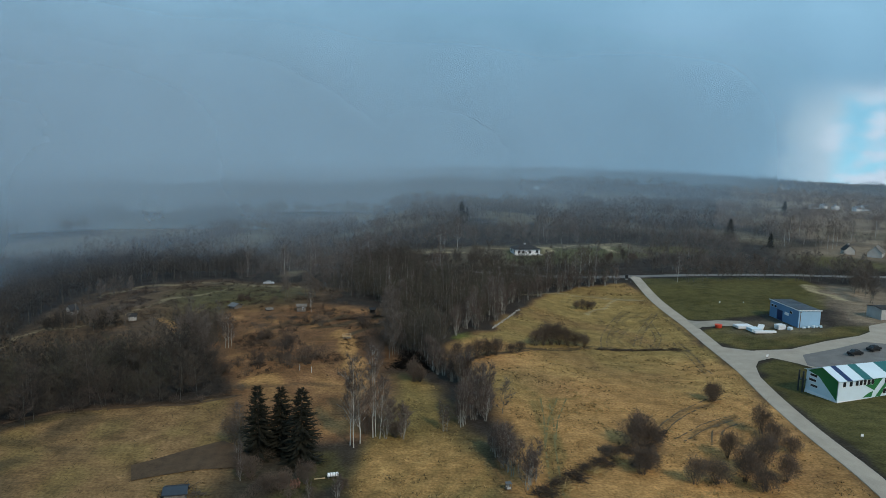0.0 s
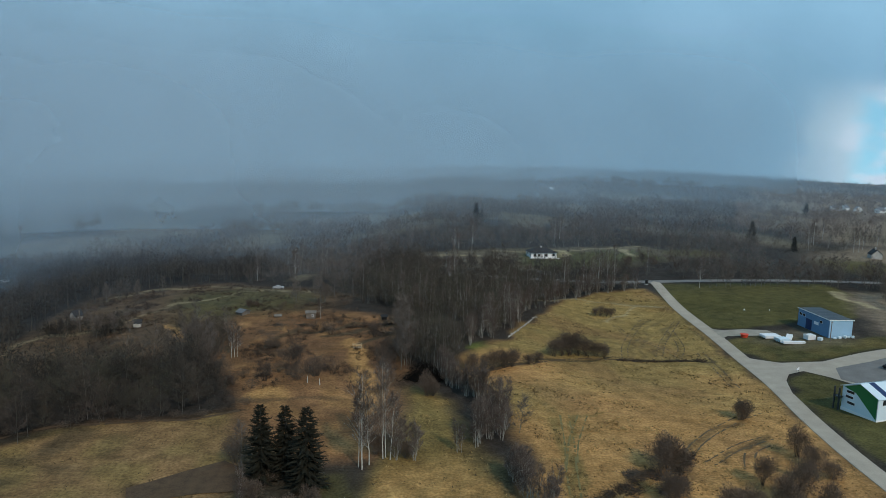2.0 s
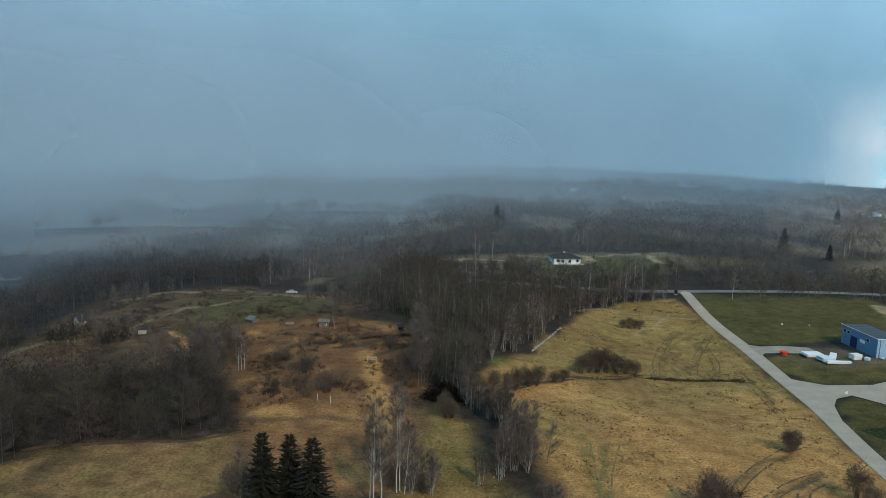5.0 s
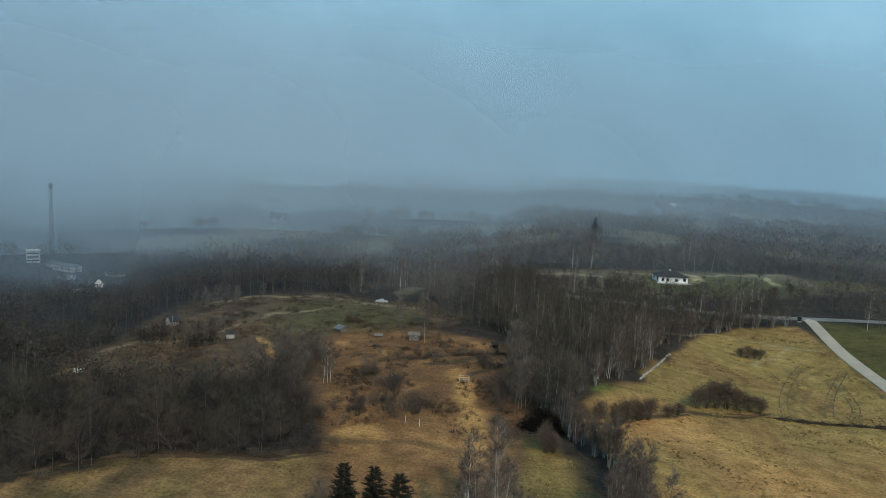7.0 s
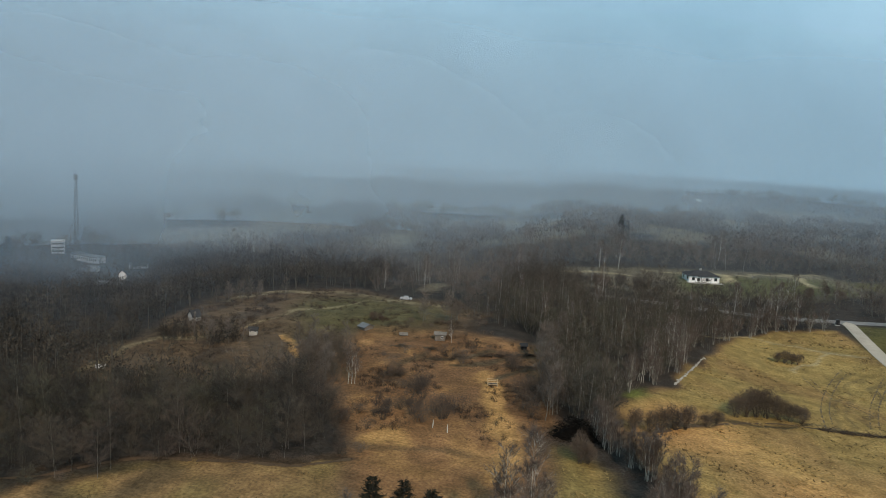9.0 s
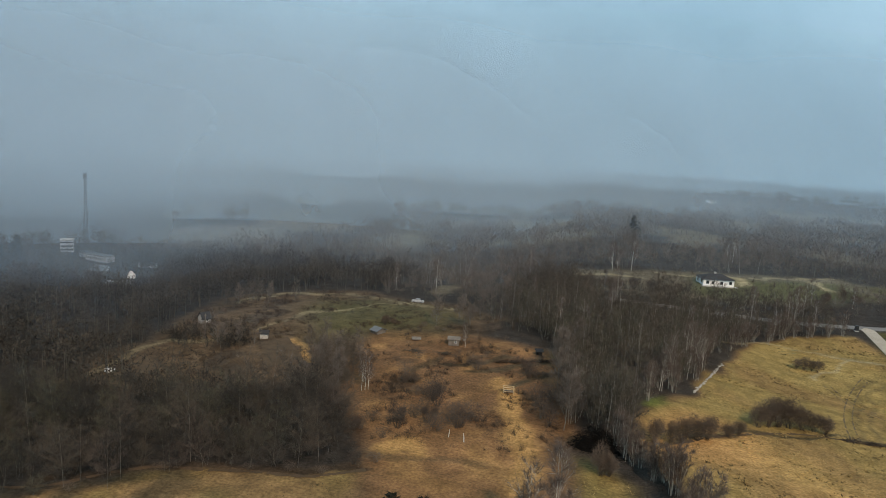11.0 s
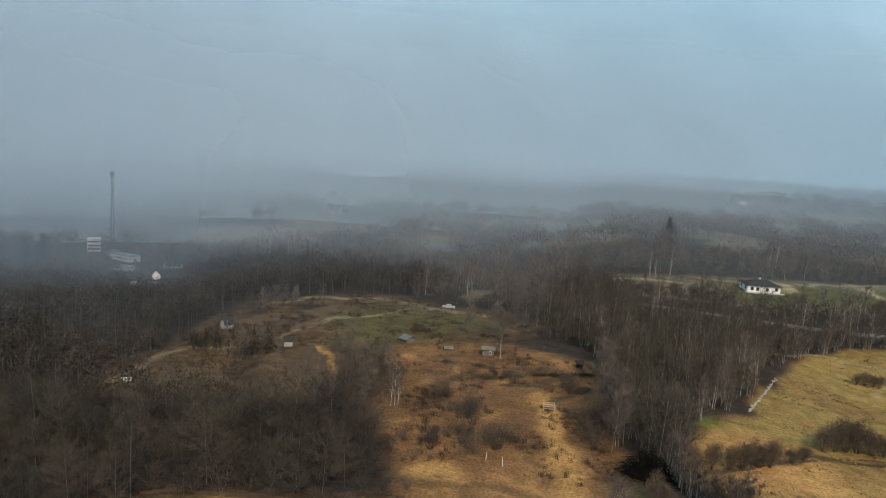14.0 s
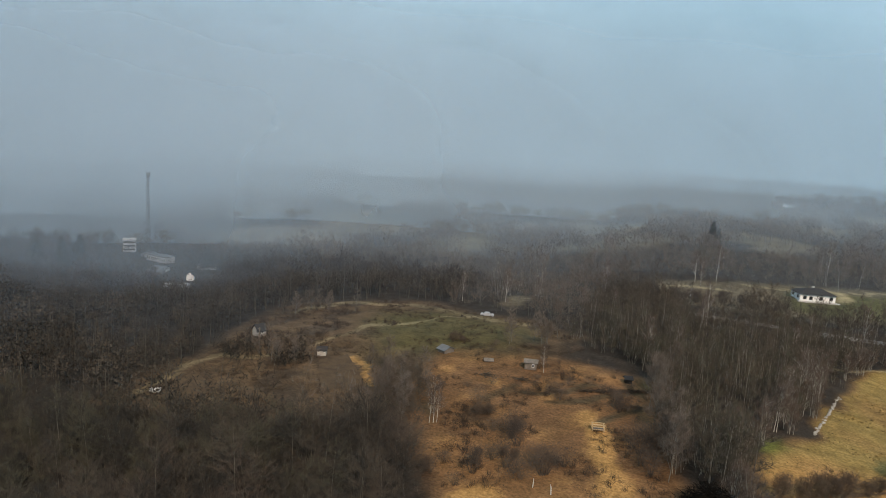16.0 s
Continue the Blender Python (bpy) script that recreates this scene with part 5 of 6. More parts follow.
def bungalow():
    b = thing("bungalow", pose(42.4, 339.5, on(42, 340), 0, 0, 12), "white single-storey house with a dark hipped roof", "house")
    Lx, W, h, rz = 12.8, 8.4, 2.6, 4.5
    s = Shape(); s.box((-Lx / 2, -W / 2, -1.0), (Lx / 2, W / 2, h))
    part("wall", s, "white_wall", b)
    r = Shape()
    o = 0.7
    p = [(-Lx / 2 - o, -W / 2 - o, h), (Lx / 2 + o, -W / 2 - o, h), (Lx / 2 + o, W / 2 + o, h), (-Lx / 2 - o, W / 2 + o, h), (-Lx / 2 + 3.9, 0, rz), (Lx / 2 - 3.9, 0, rz)]
    r.v += p; r.f += [(0, 1, 5, 4), (1, 2, 5), (2, 3, 4, 5), (3, 0, 4), (3, 2, 1, 0)]
    roof = part("roof", r, "roof_dark", b)
    part("chimney", boxes(((-0.4, 0.6, 3.6), (0.4, 1.2, 5.1))), "concrete", roof)
    windows(b, [(-4.6, 1.4), (-2.4, 1.3), (1.2, 1.3), (4.8, 1.5)], 1.2, 1.3, ((0, -W / 2, 0), (1, 0, 0), (0, -1, 0)))
    windows(b, [(-2.5, 1.6), (2.0, 1.6)], 1.3, 1.4, ((-Lx / 2, 0, 0), (0, 1, 0), (-1, 0, 0)))
    part("terrace", boxes(((-Lx / 2 - 1, -W / 2 - 2.2, -0.8), (Lx / 2 + 1, -W / 2, 0.12))), "concrete", b)


def gabled(name, x, y, turn, L, W, h, ridge, wall, roof, label, category="house", wins=(), chimney=False, sink=0.6):
    """A small house or shed: walls with gables, two roof slopes, windows on the long side."""
    b = thing(name, pose(x, y, on(x, y), 0, 0, turn), label, category)
    s = Shape()
    s.box((-L / 2, -W / 2, -sink), (L / 2, W / 2, h))
    s.poly((-L / 2, -W / 2, h), (-L / 2, 0, ridge), (-L / 2, W / 2, h)); s.poly((L / 2, W / 2, h), (L / 2, 0, ridge), (L / 2, -W / 2, h))
    part("wall", s, wall, b)
    o, t = 0.3, 0.1
    dz = (ridge - h) * o / (W / 2)
    for sgn in (-1, 1):
        r = Shape()
        p = [(-L / 2 - o, sgn * (W / 2 + o), h - dz), (L / 2 + o, sgn * (W / 2 + o), h - dz), (L / 2 + o, 0, ridge + 0.02), (-L / 2 - o, 0, ridge + 0.02)]
        q = [(a, c, e + t) for a, c, e in p]
        r.v += p + q
        r.f += [(3, 2, 1, 0), (4, 5, 6, 7), (0, 1, 5, 4), (1, 2, 6, 5), (2, 3, 7, 6), (3, 0, 4, 7)]
        part("roof", r, roof, b)
    if wins:
        windows(b, wins, min(0.8, L * 0.16), min(0.9, h * 0.32), ((0, -W / 2, 0), (1, 0, 0), (0, -1, 0)))
    if chimney:
        part("chimney", boxes(((-0.3, -0.3, ridge - 0.5), (0.3, 0.3, ridge + 0.9))), "concrete", b)
    return b


def white_block():
    b = thing("apartment_block", pose(-274, 340, on(-274, 340), 0, 0, 38), "white three-storey block in the mist", "building")
    s = Shape(); s.box((-3, -3, -2), (3, 3, 6.2))
    part("wall", s, "pale_render", b)
    part("roof", boxes(((-3.2, -3.2, 6.2), (3.2, 3.2, 6.5))), "concrete", b)
    for z in (1.3, 3.2, 5.1):
        part("window_band", boxes(((-2.7, -3.06, z - 0.35), (2.7, -2.98, z + 0.35))), "window", b)


def long_hall():
    b = thing("long_hall", pose(-244, 327, on(-244, 327), 0, 0, -12), "low white hall with a row of tall windows", "building")
    s = Shape(); s.box((-7, -2.6, -2), (7, 2.6, 2.8))
    part("wall", s, "pale_render", b)
    part("roof", boxes(((-7.2, -2.8, 2.8), (7.2, 2.8, 3.05))), "tin", b)
    windows(b, [(-6.1 + 1.36 * k, 1.5) for k in range(10)], 0.6, 1.5, ((0, -2.6, 0), (1, 0, 0), (0, -1, 0)))


def lattice_tower():
    b = thing("lattice_mast", pose(-272, 351, on(-272, 351), 0, 0, 20), "tall grey steel lattice mast with antennas at the top", "mast")
    H, n = 40.0, 14

    def corner(k, z):
        r = 0.95 - 0.60 * z / H
        return Vector((r * (1 if k in (0, 3) else -1), r * (1 if k in (0, 1) else -1), z))
    for k in range(4):
        s = Shape(); s.tube(corner(k, -1), corner(k, H), 0.08, 0.06, 5)
        part("leg", s, "mast_steel", b)
    for i in range(n):
        s = Shape()
        z0, z1 = H * i / n, H * (i + 1) / n
        for k in range(4):
            s.tube(corner(k, z0), corner((k + 1) % 4, z1), 0.035, 0.035, 3); s.tube(corner((k + 1) % 4, z0), corner(k, z1), 0.035, 0.035, 3)
            s.tube(corner(k, z1), corner((k + 1) % 4, z1), 0.035, 0.035, 3)
        part("brace", s, "mast_steel", b)
    for k in range(5):
        a = k * 1.257
        s = Shape(); s.tube((math.cos(a) * 0.9, math.sin(a) * 0.9, H - 2.4), (math.cos(a) * 0.9, math.sin(a) * 0.9, H + 0.6), 0.16, 0.16, 6)
        part("antenna", s, "mast_steel", b)
    s = Shape(); s.tube((0, 0, H), (0, 0, H + 3), 0.08, 0.03, 5)
    part("spire", s, "mast_steel", b)


green_building()
blue_building()
bungalow()
white_block()
long_hall()
lattice_tower()
gabled("barn", -194, 276, 28, 9.0, 4.4, 2.0, 3.0, "old_wood", "pale_render", "long barn with a pale sheet roof", "barn")
gabled("farmhouse", -204, 297, -58, 3.6, 3.0, 2.4, 4.0, "white_wall", "roof_dark", "small white house with a steep dark roof", "house", ((-1.2, 2.2), (1.2, 2.2)))
gabled("farmhouse", -228, 308, 10, 6.0, 3.6, 1.4, 2.4, "concrete", "tin", "low pale house with a tin roof", "house", ((-2, 1.7), (2, 1.7)))
gabled("farmhouse", -288, 770, 20, 13, 8, 4.0, 8.0, "white_wall", "pale_render", "far white farmhouse at the edge of a pale field", "house")
gabled("store_house", -256, 333, -10, 7.0, 4.0, 2.2, 3.2, "pale_render", "tin", "low pale store beside the hall", "building")
gabled("store_house", -214, 322, 12, 8.0, 3.6, 1.8, 2.6, "concrete", "tin", "low grey store with a sheet roof", "building")
gabled("store_house", -226, 302, 18, 7.0, 3.0, 1.2, 2.0, "old_wood", "tin", "long low shed with a sheet roof", "shed")
gabled("farmhouse", 160, 1130, 15, 14, 8, 3.0, 5.5, "white_wall", "pale_render", "far white house in the misty woods", "house")
gabled("shed", -84.0, 184.6, 20, 1.9, 1.5, 1.5, 2.0, "concrete", "roof_dark", "small pale grey garden shed with a dark roof", "shed", ((-0.6, 1.2), (0.5, 1.2)))
gabled("cabin", -105.4, 193.6, 62, 2.2, 2.6, 1.5, 2.8, "concrete", "roof_dark", "weathered pale cabin with a dark roof among bushes", "cabin", ((0.0, 1.0),))
gabled("hut", -59.4, 197.0, -30, 2.2, 3.0, 0.9, 1.5, "old_wood", "tin", "low grey plank hut with a patched roof", "hut")
gabled("hut", -49.0, 195.0, 20, 1.6, 1.1, 0.35, 0.65, "old_wood", "old_wood", "collapsed grey plank hut", "hut")
gabled("hut", -39.6, 194.5, 8, 2.5, 2.0, 1.7, 2.1, "old_wood", "old_wood", "weathered plank hut beside a birch", "hut", ((0.5, 1.0),))
gabled("hut", -19.4, 197.3, 15, 1.3, 1.2, 1.1, 1.5, "black", "roof_dark", "small dark wooden hut at the wood's edge", "hut")
gabled("white_box", -102, 153.6, 30, 1.3, 0.9, 0.6, 0.9, "concrete", "concrete", "small pale beehive-like box by the plot", "box")
gabled("farmhouse", 216.5, 361.5, 75, 6.5, 5, 2.4, 4.8, "concrete", "roof_dark", "pale wooden farmhouse with a dark roof", "house", ((-2, 1.6), (2, 1.6)), True)
gabled("barn", 226.5, 353.5, 50, 9, 6.5, 2.6, 5.8, "concrete", "old_wood", "old pale barn with a weathered plank roof", "barn")
gabled("farmhouse", 283, 942, 10, 12, 7, 3.0, 5.5, "pale_render", "tin", "far pale farmhouse in the woods", "house")
gabled("garage", 143.5, 215.5, 10, 9, 6, 3.4, 3.9, "concrete", "roof_dark", "grey flat garage beside the yard", "garage", ((-2.5, 1.7), (0.5, 1.7)))
gabled("tool_shed", -36.6, 91.6, 12, 2.8, 2.4, 1.5, 1.9, "old_wood", "roof_blue", "tool shed with a dark blue-grey sheet roof", "shed")
for k in range(9):
    xx, yy = 428 + 14 * k + 5 * math.sin(k * 2.1), 790 + 14 * math.sin(k * 1.7)
    gabled("farmhouse", xx, yy, 37 * k % 90, 9, 7, 3.2, 6, "white_wall", "tin", "far pale house of a hamlet", "house")


# ---------------------------------------------------------------- vehicles and yard goods
def car(x, y, turn, paint, label, up=0.14, size=1.0):
    b = thing("car", pose(x, y, on(x, y, up), 0, 0, turn) @ Matrix.Scale(size, 4), label, "car", "parked cars")
    s = Shape()
    prof = [(-2.1, 0.35), (-2.15, 0.75), (-1.9, 0.95), (-1.3, 1.0), (-0.7, 1.42), (0.75, 1.45), (1.35, 1.02), (2.0, 0.9), (2.15, 0.6), (2.1, 0.35)]
    for w0, w1 in ((-0.82, 0.82),):
        k = len(s.v)
        s.v += [(a, w0 * (0.86 if z > 1.1 else 1), z) for a, z in prof] + [(a, w1 * (0.86 if z > 1.1 else 1), z) for a, z in prof]
        n = len(prof)
        s.f.append(tuple(range(k + n - 1, k - 1, -1))); s.f.append(tuple(range(k + n, k + 2 * n)))
        s.f += [(k + i, k + (i + 1) % n, k + n + (i + 1) % n, k + n + i) for i in range(n)]
    part("body", s, paint, b, bevel=0.05)
    g = Shape()
    for sy in (-1, 1):
        g.poly((-1.1, sy * 0.78, 1.03), (-0.66, sy * 0.735, 1.36), (0.7, sy * 0.735, 1.38), (1.15, sy * 0.78, 1.05))
    g.poly((-1.3, -0.66, 1.03), (-1.3, 0.66, 1.03), (-0.74, 0.62, 1.42), (-0.74, -0.62, 1.42)); g.poly((1.36, -0.66, 1.05), (0.8, -0.62, 1.46), (0.8, 0.62, 1.46), (1.36, 0.66, 1.05))
    part("glazing", g, "window", b, "dark glass")
    for sx in (-1.3, 1.3):
        for sy in (-0.82, 0.82):
            t = Shape(); t.tube((sx, sy - 0.1, 0.32), (sx, sy + 0.1, 0.32), 0.32, 0.32, 12)
            wh = part("wheel", t, "tyre", b)
            r = Shape(); r.tube((sx, sy - 0.11, 0.32), (sx, sy + 0.11, 0.32), 0.18, 0.18, 8)
            part("rim", r, "steel", wh)


car(109.5, 174.8, 20, "black", "black car parked on the asphalt yard")
car(116.5, 178.2, 24, "black", "black car parked on the asphalt yard")
car(-59.8, 237.5, 8, "pale_render", "white car parked on the grassy hill", -0.2, 0.88)


def pallet_stack(x, y, turn, L, W, n, mat, label):
    b = thing("sheet_stack", pose(x, y, on(x, y), 0, 0, turn), label, "stack", "stacked goods")
    for k in range(3):
        part("bearer", boxes(((-L / 2, -W / 2 + k * (W - 0.2) / 2, 0), (L / 2, -W / 2 + k * (W - 0.2) / 2 + 0.2, 0.15))), "old_wood", b)
    for k in range(n):
        j = 0.08 * math.sin(k * 5.1 + x)
        part("sheet", boxes(((-L / 2 + j, -W / 2 + j, 0.15 + k * 0.2), (L / 2 + j, W / 2 + j, 0.15 + k * 0.2 + 0.16))), mat, b, bevel=0.02)


pallet_stack(94.8, 208.5, 8, 5.0, 3.2, 4, "white_paint", "stack of white wrapped panels on the grass")
pallet_stack(96.0, 203.8, 10, 3.2, 3.0, 5, "white_sheet", "stack of white wrapped panels on the grass")
pallet_stack(99.2, 206.2, 60, 6.0, 1.6, 3, "white_paint", "stack of long white panels on the grass")
pallet_stack(98.0, 200.8, 4, 6.6, 1.2, 3, "white_paint", "stack of long white panels on the grass")
pallet_stack(104.0, 204.0, 15, 2.6, 2.0, 7, "white_paint", "white wrapped bale beside the warehouse")
pallet_stack(106.2, 202.3, 40, 1.4, 1.1, 4, "white_sheet", "small white bale beside the warehouse")
for k, (dx, dy, z) in enumerate(((1.0, -1.0, 0.6), (2.4, -0.9, 0.5), (3.9, -1.0, 0.7), (5.2, -0.8, 0.6), (6.2, -1.0, 0.9))):
    pallet_stack(109.8 + dx, 204.2 + dy, 20 * k, 0.9, 0.7, 2 + k % 3, "white_sheet", "pale bagged goods along the warehouse wall")


def red_bin():
    b = thing("red_container", pose(88.2, 211.0, on(88.2, 211.0), 0, 0, 10), "red round tub lying on the lawn", "container")
    s = Shape(); s.tube((0, 0, 0), (0, 0, 0.9), 0.95, 1.1, 14)
    part("tub", s, "red", b)
    r = Shape(); r.tube((0, 0, 0.9), (0, 0, 1.0), 1.2, 1.2, 14)
    part("rim", r, "red", b)


def timber_rack(x, y):
    b = thing("timber_rack", pose(x, y, on(x, y), 0, 0, 12) @ Matrix.Scale(0.72, 4), "open frame of pale timber standing in the field", "rack")
    for sx in (-1.4, 1.4):
        for sy in (-0.7, 0.7):
            part("post", boxes(((sx - 0.09, sy - 0.09, -0.2), (sx + 0.09, sy + 0.09, 1.7))), "fresh_wood", b)
    for z in (0.5, 1.1, 1.6):
        for sy in (-0.8, 0.8):
            part("rail", boxes(((-1.6, sy - 0.05, z), (1.6, sy + 0.05, z + 0.14))), "fresh_wood", b)
    part("deck", boxes(((-1.4, -0.75, 0.3), (1.4, 0.75, 0.45))), "old_wood", b)


def tank(x, y):
    b = thing("water_tank", pose(x, y, on(x, y), 0, 0, 15) @ Matrix.Scale(0.78, 4), "white lying cylinder tank in rough grass", "tank")
    s = Shape(); s.tube((-1.1, 0, 0.6), (1.1, 0, 0.6), 0.42, 0.42, 14)
    part("shell", s, "white_paint", b)
    for k in range(5):
        r = Shape(); r.tube((-1.0 + 0.5 * k - 0.05, 0, 0.6), (-1.0 + 0.5 * k + 0.05, 0, 0.6), 0.46, 0.46, 14)
        part("hoop", r, "tin", b)
    for sx in (-0.8, 0.8):
        part("cradle", boxes(((sx - 0.1, -0.4, 0), (sx + 0.1, 0.4, 0.25))), "old_wood", b)
    part("plank", boxes(((-3.6, -0.12, 0.0), (-1.5, 0.12, 0.12))), "fresh_wood", b)


def pole(x, y, h, label):
    b = thing("utility_pole", pose(x, y, on(x, y)), label, "pole", "poles")
    s = Shape(); s.tube((0, 0, -0.3), (0, 0, h), 0.13, 0.10, 8)
    part("shaft", s, "old_wood", b)
    part("crossarm", boxes(((-0.35, -0.05, h - 0.4), (0.35, 0.05, h - 0.3))), "old_wood", b)


def sign_board(x, y, w, h, z, turn, label):
    b = thing("sign", pose(x, y, on(x, y, 0.12), 0, 0, turn), label, "sign", "small signs")
    for sx in (-w * 0.35, w * 0.35):
        q = Shape(); q.tube((sx, 0, -0.3), (sx, 0, z + h), 0.04, 0.04, 6)
        part("post", q, "steel", b)
    part("board", boxes(((-w / 2, -0.05, z), (w / 2, 0.03, z + h))), "white_paint", b, "blank white board")


sign_board(86.9, 175.6, 0.9, 0.6, 0.5, 30, "small white board at the yard's entrance")
sign_board(73.9 + 4.6, 120.5, 0.5, 0.5, 0.3, 0, "little white marker in the roadside lawn")
sign_board(100.1, 240.2, 0.5, 0.4, 0.1, 10, "little white marker on the lawn")
sign_board(107.7, 238.3, 0.8, 0.3, 0.1, 80, "little white marker on the lawn")


def broken_stem(x, y, h, tilt):
    b = thing("birch_stub", pose(x, y, on(x, y), tilt, tilt * 0.6, 0), "broken pale birch stub in the grass", "stub", "birch stubs")
    q = Shape(); q.tube((0, 0, -0.2), (0.05, 0, h * 0.6), 0.10, 0.09, 6); q.tube((0.05, 0, h * 0.6), (0.0, 0.1, h), 0.09, 0.03, 6)
    part("stem", q, "birch_bark", b)


broken_stem(-30.4, 146.6, 1.7, 6)
broken_stem(-27.6, 146.0, 1.5, -14)
broken_stem(-1.2, 150.6, 2.6, 3)



def meter_cabinet(x, y):
    b = thing("meter_cabinet", pose(x, y, on(x, y), 0, 0, 10), "dark grey cabinet on a plinth beside the road junction", "cabinet")
    part("plinth", boxes(((-0.6, -0.4, -0.3), (0.6, 0.4, 0.25))), "concrete", b)
    part("body", boxes(((-0.55, -0.35, 0.25), (0.55, 0.35, 1.9))), "dark_steel", b, bevel=0.03)
    part("door", boxes(((-0.5, -0.38, 0.35), (0.5, -0.35, 1.8))), "black", b)
    part("roof", boxes(((-0.65, -0.45, 1.9), (0.65, 0.45, 2.0))), "dark_steel", b)


meter_cabinet(78.4, 283.6)
red_bin()
timber_rack(-23.2, 170.5)
tank(-15.6, 99.2)


def watch_post(x, y):
    b = thing("raised_hide", pose(x, y, on(x, y), 0, 0, 15) @ Matrix.Scale(0.6, 4), "small pale timber hide on short posts by the thicket", "hide")
    for sx in (-0.55, 0.55):
        for sy in (-0.55, 0.55):
            part("post", boxes(((sx - 0.05, sy - 0.05, -0.2), (sx + 0.05, sy + 0.05, 1.9))), "old_wood", b)
    part("floor_board", boxes(((-0.65, -0.65, 0.5), (0.65, 0.65, 0.58))), "old_wood", b)
    for sy in (-0.6, 0.56):
        part("side_board", boxes(((-0.6, sy, 0.6), (0.6, sy + 0.04, 1.15))), "concrete", b)
    part("roof_board", boxes(((-0.75, -0.75, 1.9), (0.75, 0.75, 1.97))), "tin", b)


def rusty_harrow(x, y):
    b = thing("harrow", pose(x, y, on(x, y), 0, 0, 30), "rusty spoked harrow among the brambles", "farm tool")
    for k in range(3):
        q = Shape()
        for j in range(12):
            a0, a1 = 6.283 * j / 12, 6.283 * (j + 1) / 12
            q.tube((k * 0.5 - 0.5, 0.7 * math.cos(a0), 0.7 + 0.7 * math.sin(a0)), (k * 0.5 - 0.5, 0.7 * math.cos(a1), 0.7 + 0.7 * math.sin(a1)), 0.06, 0.06, 4)
        for j in range(6):
            a0 = 6.283 * j / 6
            q.tube((k * 0.5 - 0.5, 0, 0.7), (k * 0.5 - 0.5, 0.7 * math.cos(a0), 0.7 + 0.7 * math.sin(a0)), 0.04, 0.04, 4)
        part("wheel", q, "rust", b)
    q = Shape(); q.tube((-0.9, 0, 0.7), (0.9, 0, 0.7), 0.07, 0.07, 6)
    part("axle", q, "rust", b)


watch_post(11.0, 96.6)
rusty_harrow(-20.6, 95.6)
pole(108.3, 200.9, 6.0, "grey wooden pole beside the warehouse")
pole(-97.2, 180.5, 6.0, "pale wooden pole among the garden bushes")


def stone(s):
    """A rounded field stone: a squashed, jittered ball."""
    bm = bmesh.new()
    bmesh.ops.create_icosphere(bm, subdivisions=1, radius=1)
    for v in bm.verts:
        v.co *= random.uniform(0.75, 1.15)
        v.co.z *= 0.7
    me = bpy.data.meshes.new("stone")
    bm.to_mesh(me); bm.free()
    me.materials.append(M["stone"])
    return me


random.seed(9)
STONES = [stone(1) for _ in range(4)]
row = thing("stone_row", Matrix.Identity(4), "row of pale boulders along the wood's edge", "stone wall")
for k in range(46):
    t = k / 45
    xx, yy = 15.6 + 11.4 * t + random.gauss(0, 0.12), 193.2 + 32 * t + random.gauss(0, 0.25)
    q = new("stone", STONES[k % 4])
    sc = random.uniform(0.24, 0.50)
    q.parent = row
    q.matrix_basis = pose(xx, yy, on(xx, yy, 0.1), 0, 0, random.uniform(0, 360)) @ Matrix.Diagonal((sc, sc * 0.8, sc * 0.8, 1))


def brush_heap(x, y, L, W, h, mat, label, n=500, turn=0.0):
    """Cut branches thrown together."""
    s = Shape()
    for _ in range(n):
        a = Vector((random.gauss(0, L / 4), random.gauss(0, W / 4), 0))
        a.z = max(0.02, h * (1 - (a.x / L * 2) ** 2 - (a.y / W * 2) ** 2) * random.random())
        w = random.uniform(0, 6.283)
        d = Vector((math.cos(w), math.sin(w), random.gauss(0.1, 0.35))).normalized()
        s.spike(a, a + d * random.uniform(0.6, 2.0), random.uniform(0.03, 0.07))
    b = thing("brush_heap", pose(x, y, on(x, y), 0, 0, turn), label, "brush heap", "heaps of cut branches")
    part("brushwood", s, mat, b)
    if h < 2:
        return
    c = Shape()
    n_ = 14
    for ring, (k, z) in enumerate(((0.9, -0.2), (0.65, 0.25 * h), (0.35, 0.42 * h))):
        c.v += [(math.cos(6.283 * i / n_) * L / 2 * k * random.uniform(0.8, 1.05), math.sin(6.283 * i / n_) * W / 2 * k * random.uniform(0.8, 1.05), z * random.uniform(0.8, 1.1)) for i in range(n_)]
    c.v.append((0, 0, 0.5 * h))
    for r_ in range(2):
        c.f += [(r_ * n_ + i, r_ * n_ + (i + 1) % n_, (r_ + 1) * n_ + (i + 1) % n_, (r_ + 1) * n_ + i) for i in range(n_)]
    c.f += [(2 * n_ + i, 2 * n_ + (i + 1) % n_, 3 * n_) for i in range(n_)]
    part("core", c, mat, b)


brush_heap(-6.0, 152.0, 9.5, 5.5, 4.2, "char", "black charred heap of brushwood at the wood's edge", 1900)
for t in range(7):
    brush_heap(16 + 2.7 * t, 96 + 2.7 * t, 4.4, 2.8, 0.8, "scrub", "low heap of cut branches along a ditch", 260, 45)
    brush_heap(17.2 + 2.7 * t, 95 + 2.7 * t, 4.0, 2.4, 0.7, "straw_tuft" if t % 2 else "scrub", "heap of pale and dark cut branches along a ditch", 150, 45)
for t in range(6):
    brush_heap(-27 + 2.4 * t, 187.5 + 1.3 * t, 3.2, 1.0, 0.5, "scrub", "low dark row of cut branches on a grassy hill", 130, 28)
    brush_heap(45 + 4.4 * t, 185 + 0.8 * t, 5.0, 1.4, 0.5, "scrub", "low row of cut branches across the meadow", 170, 8)
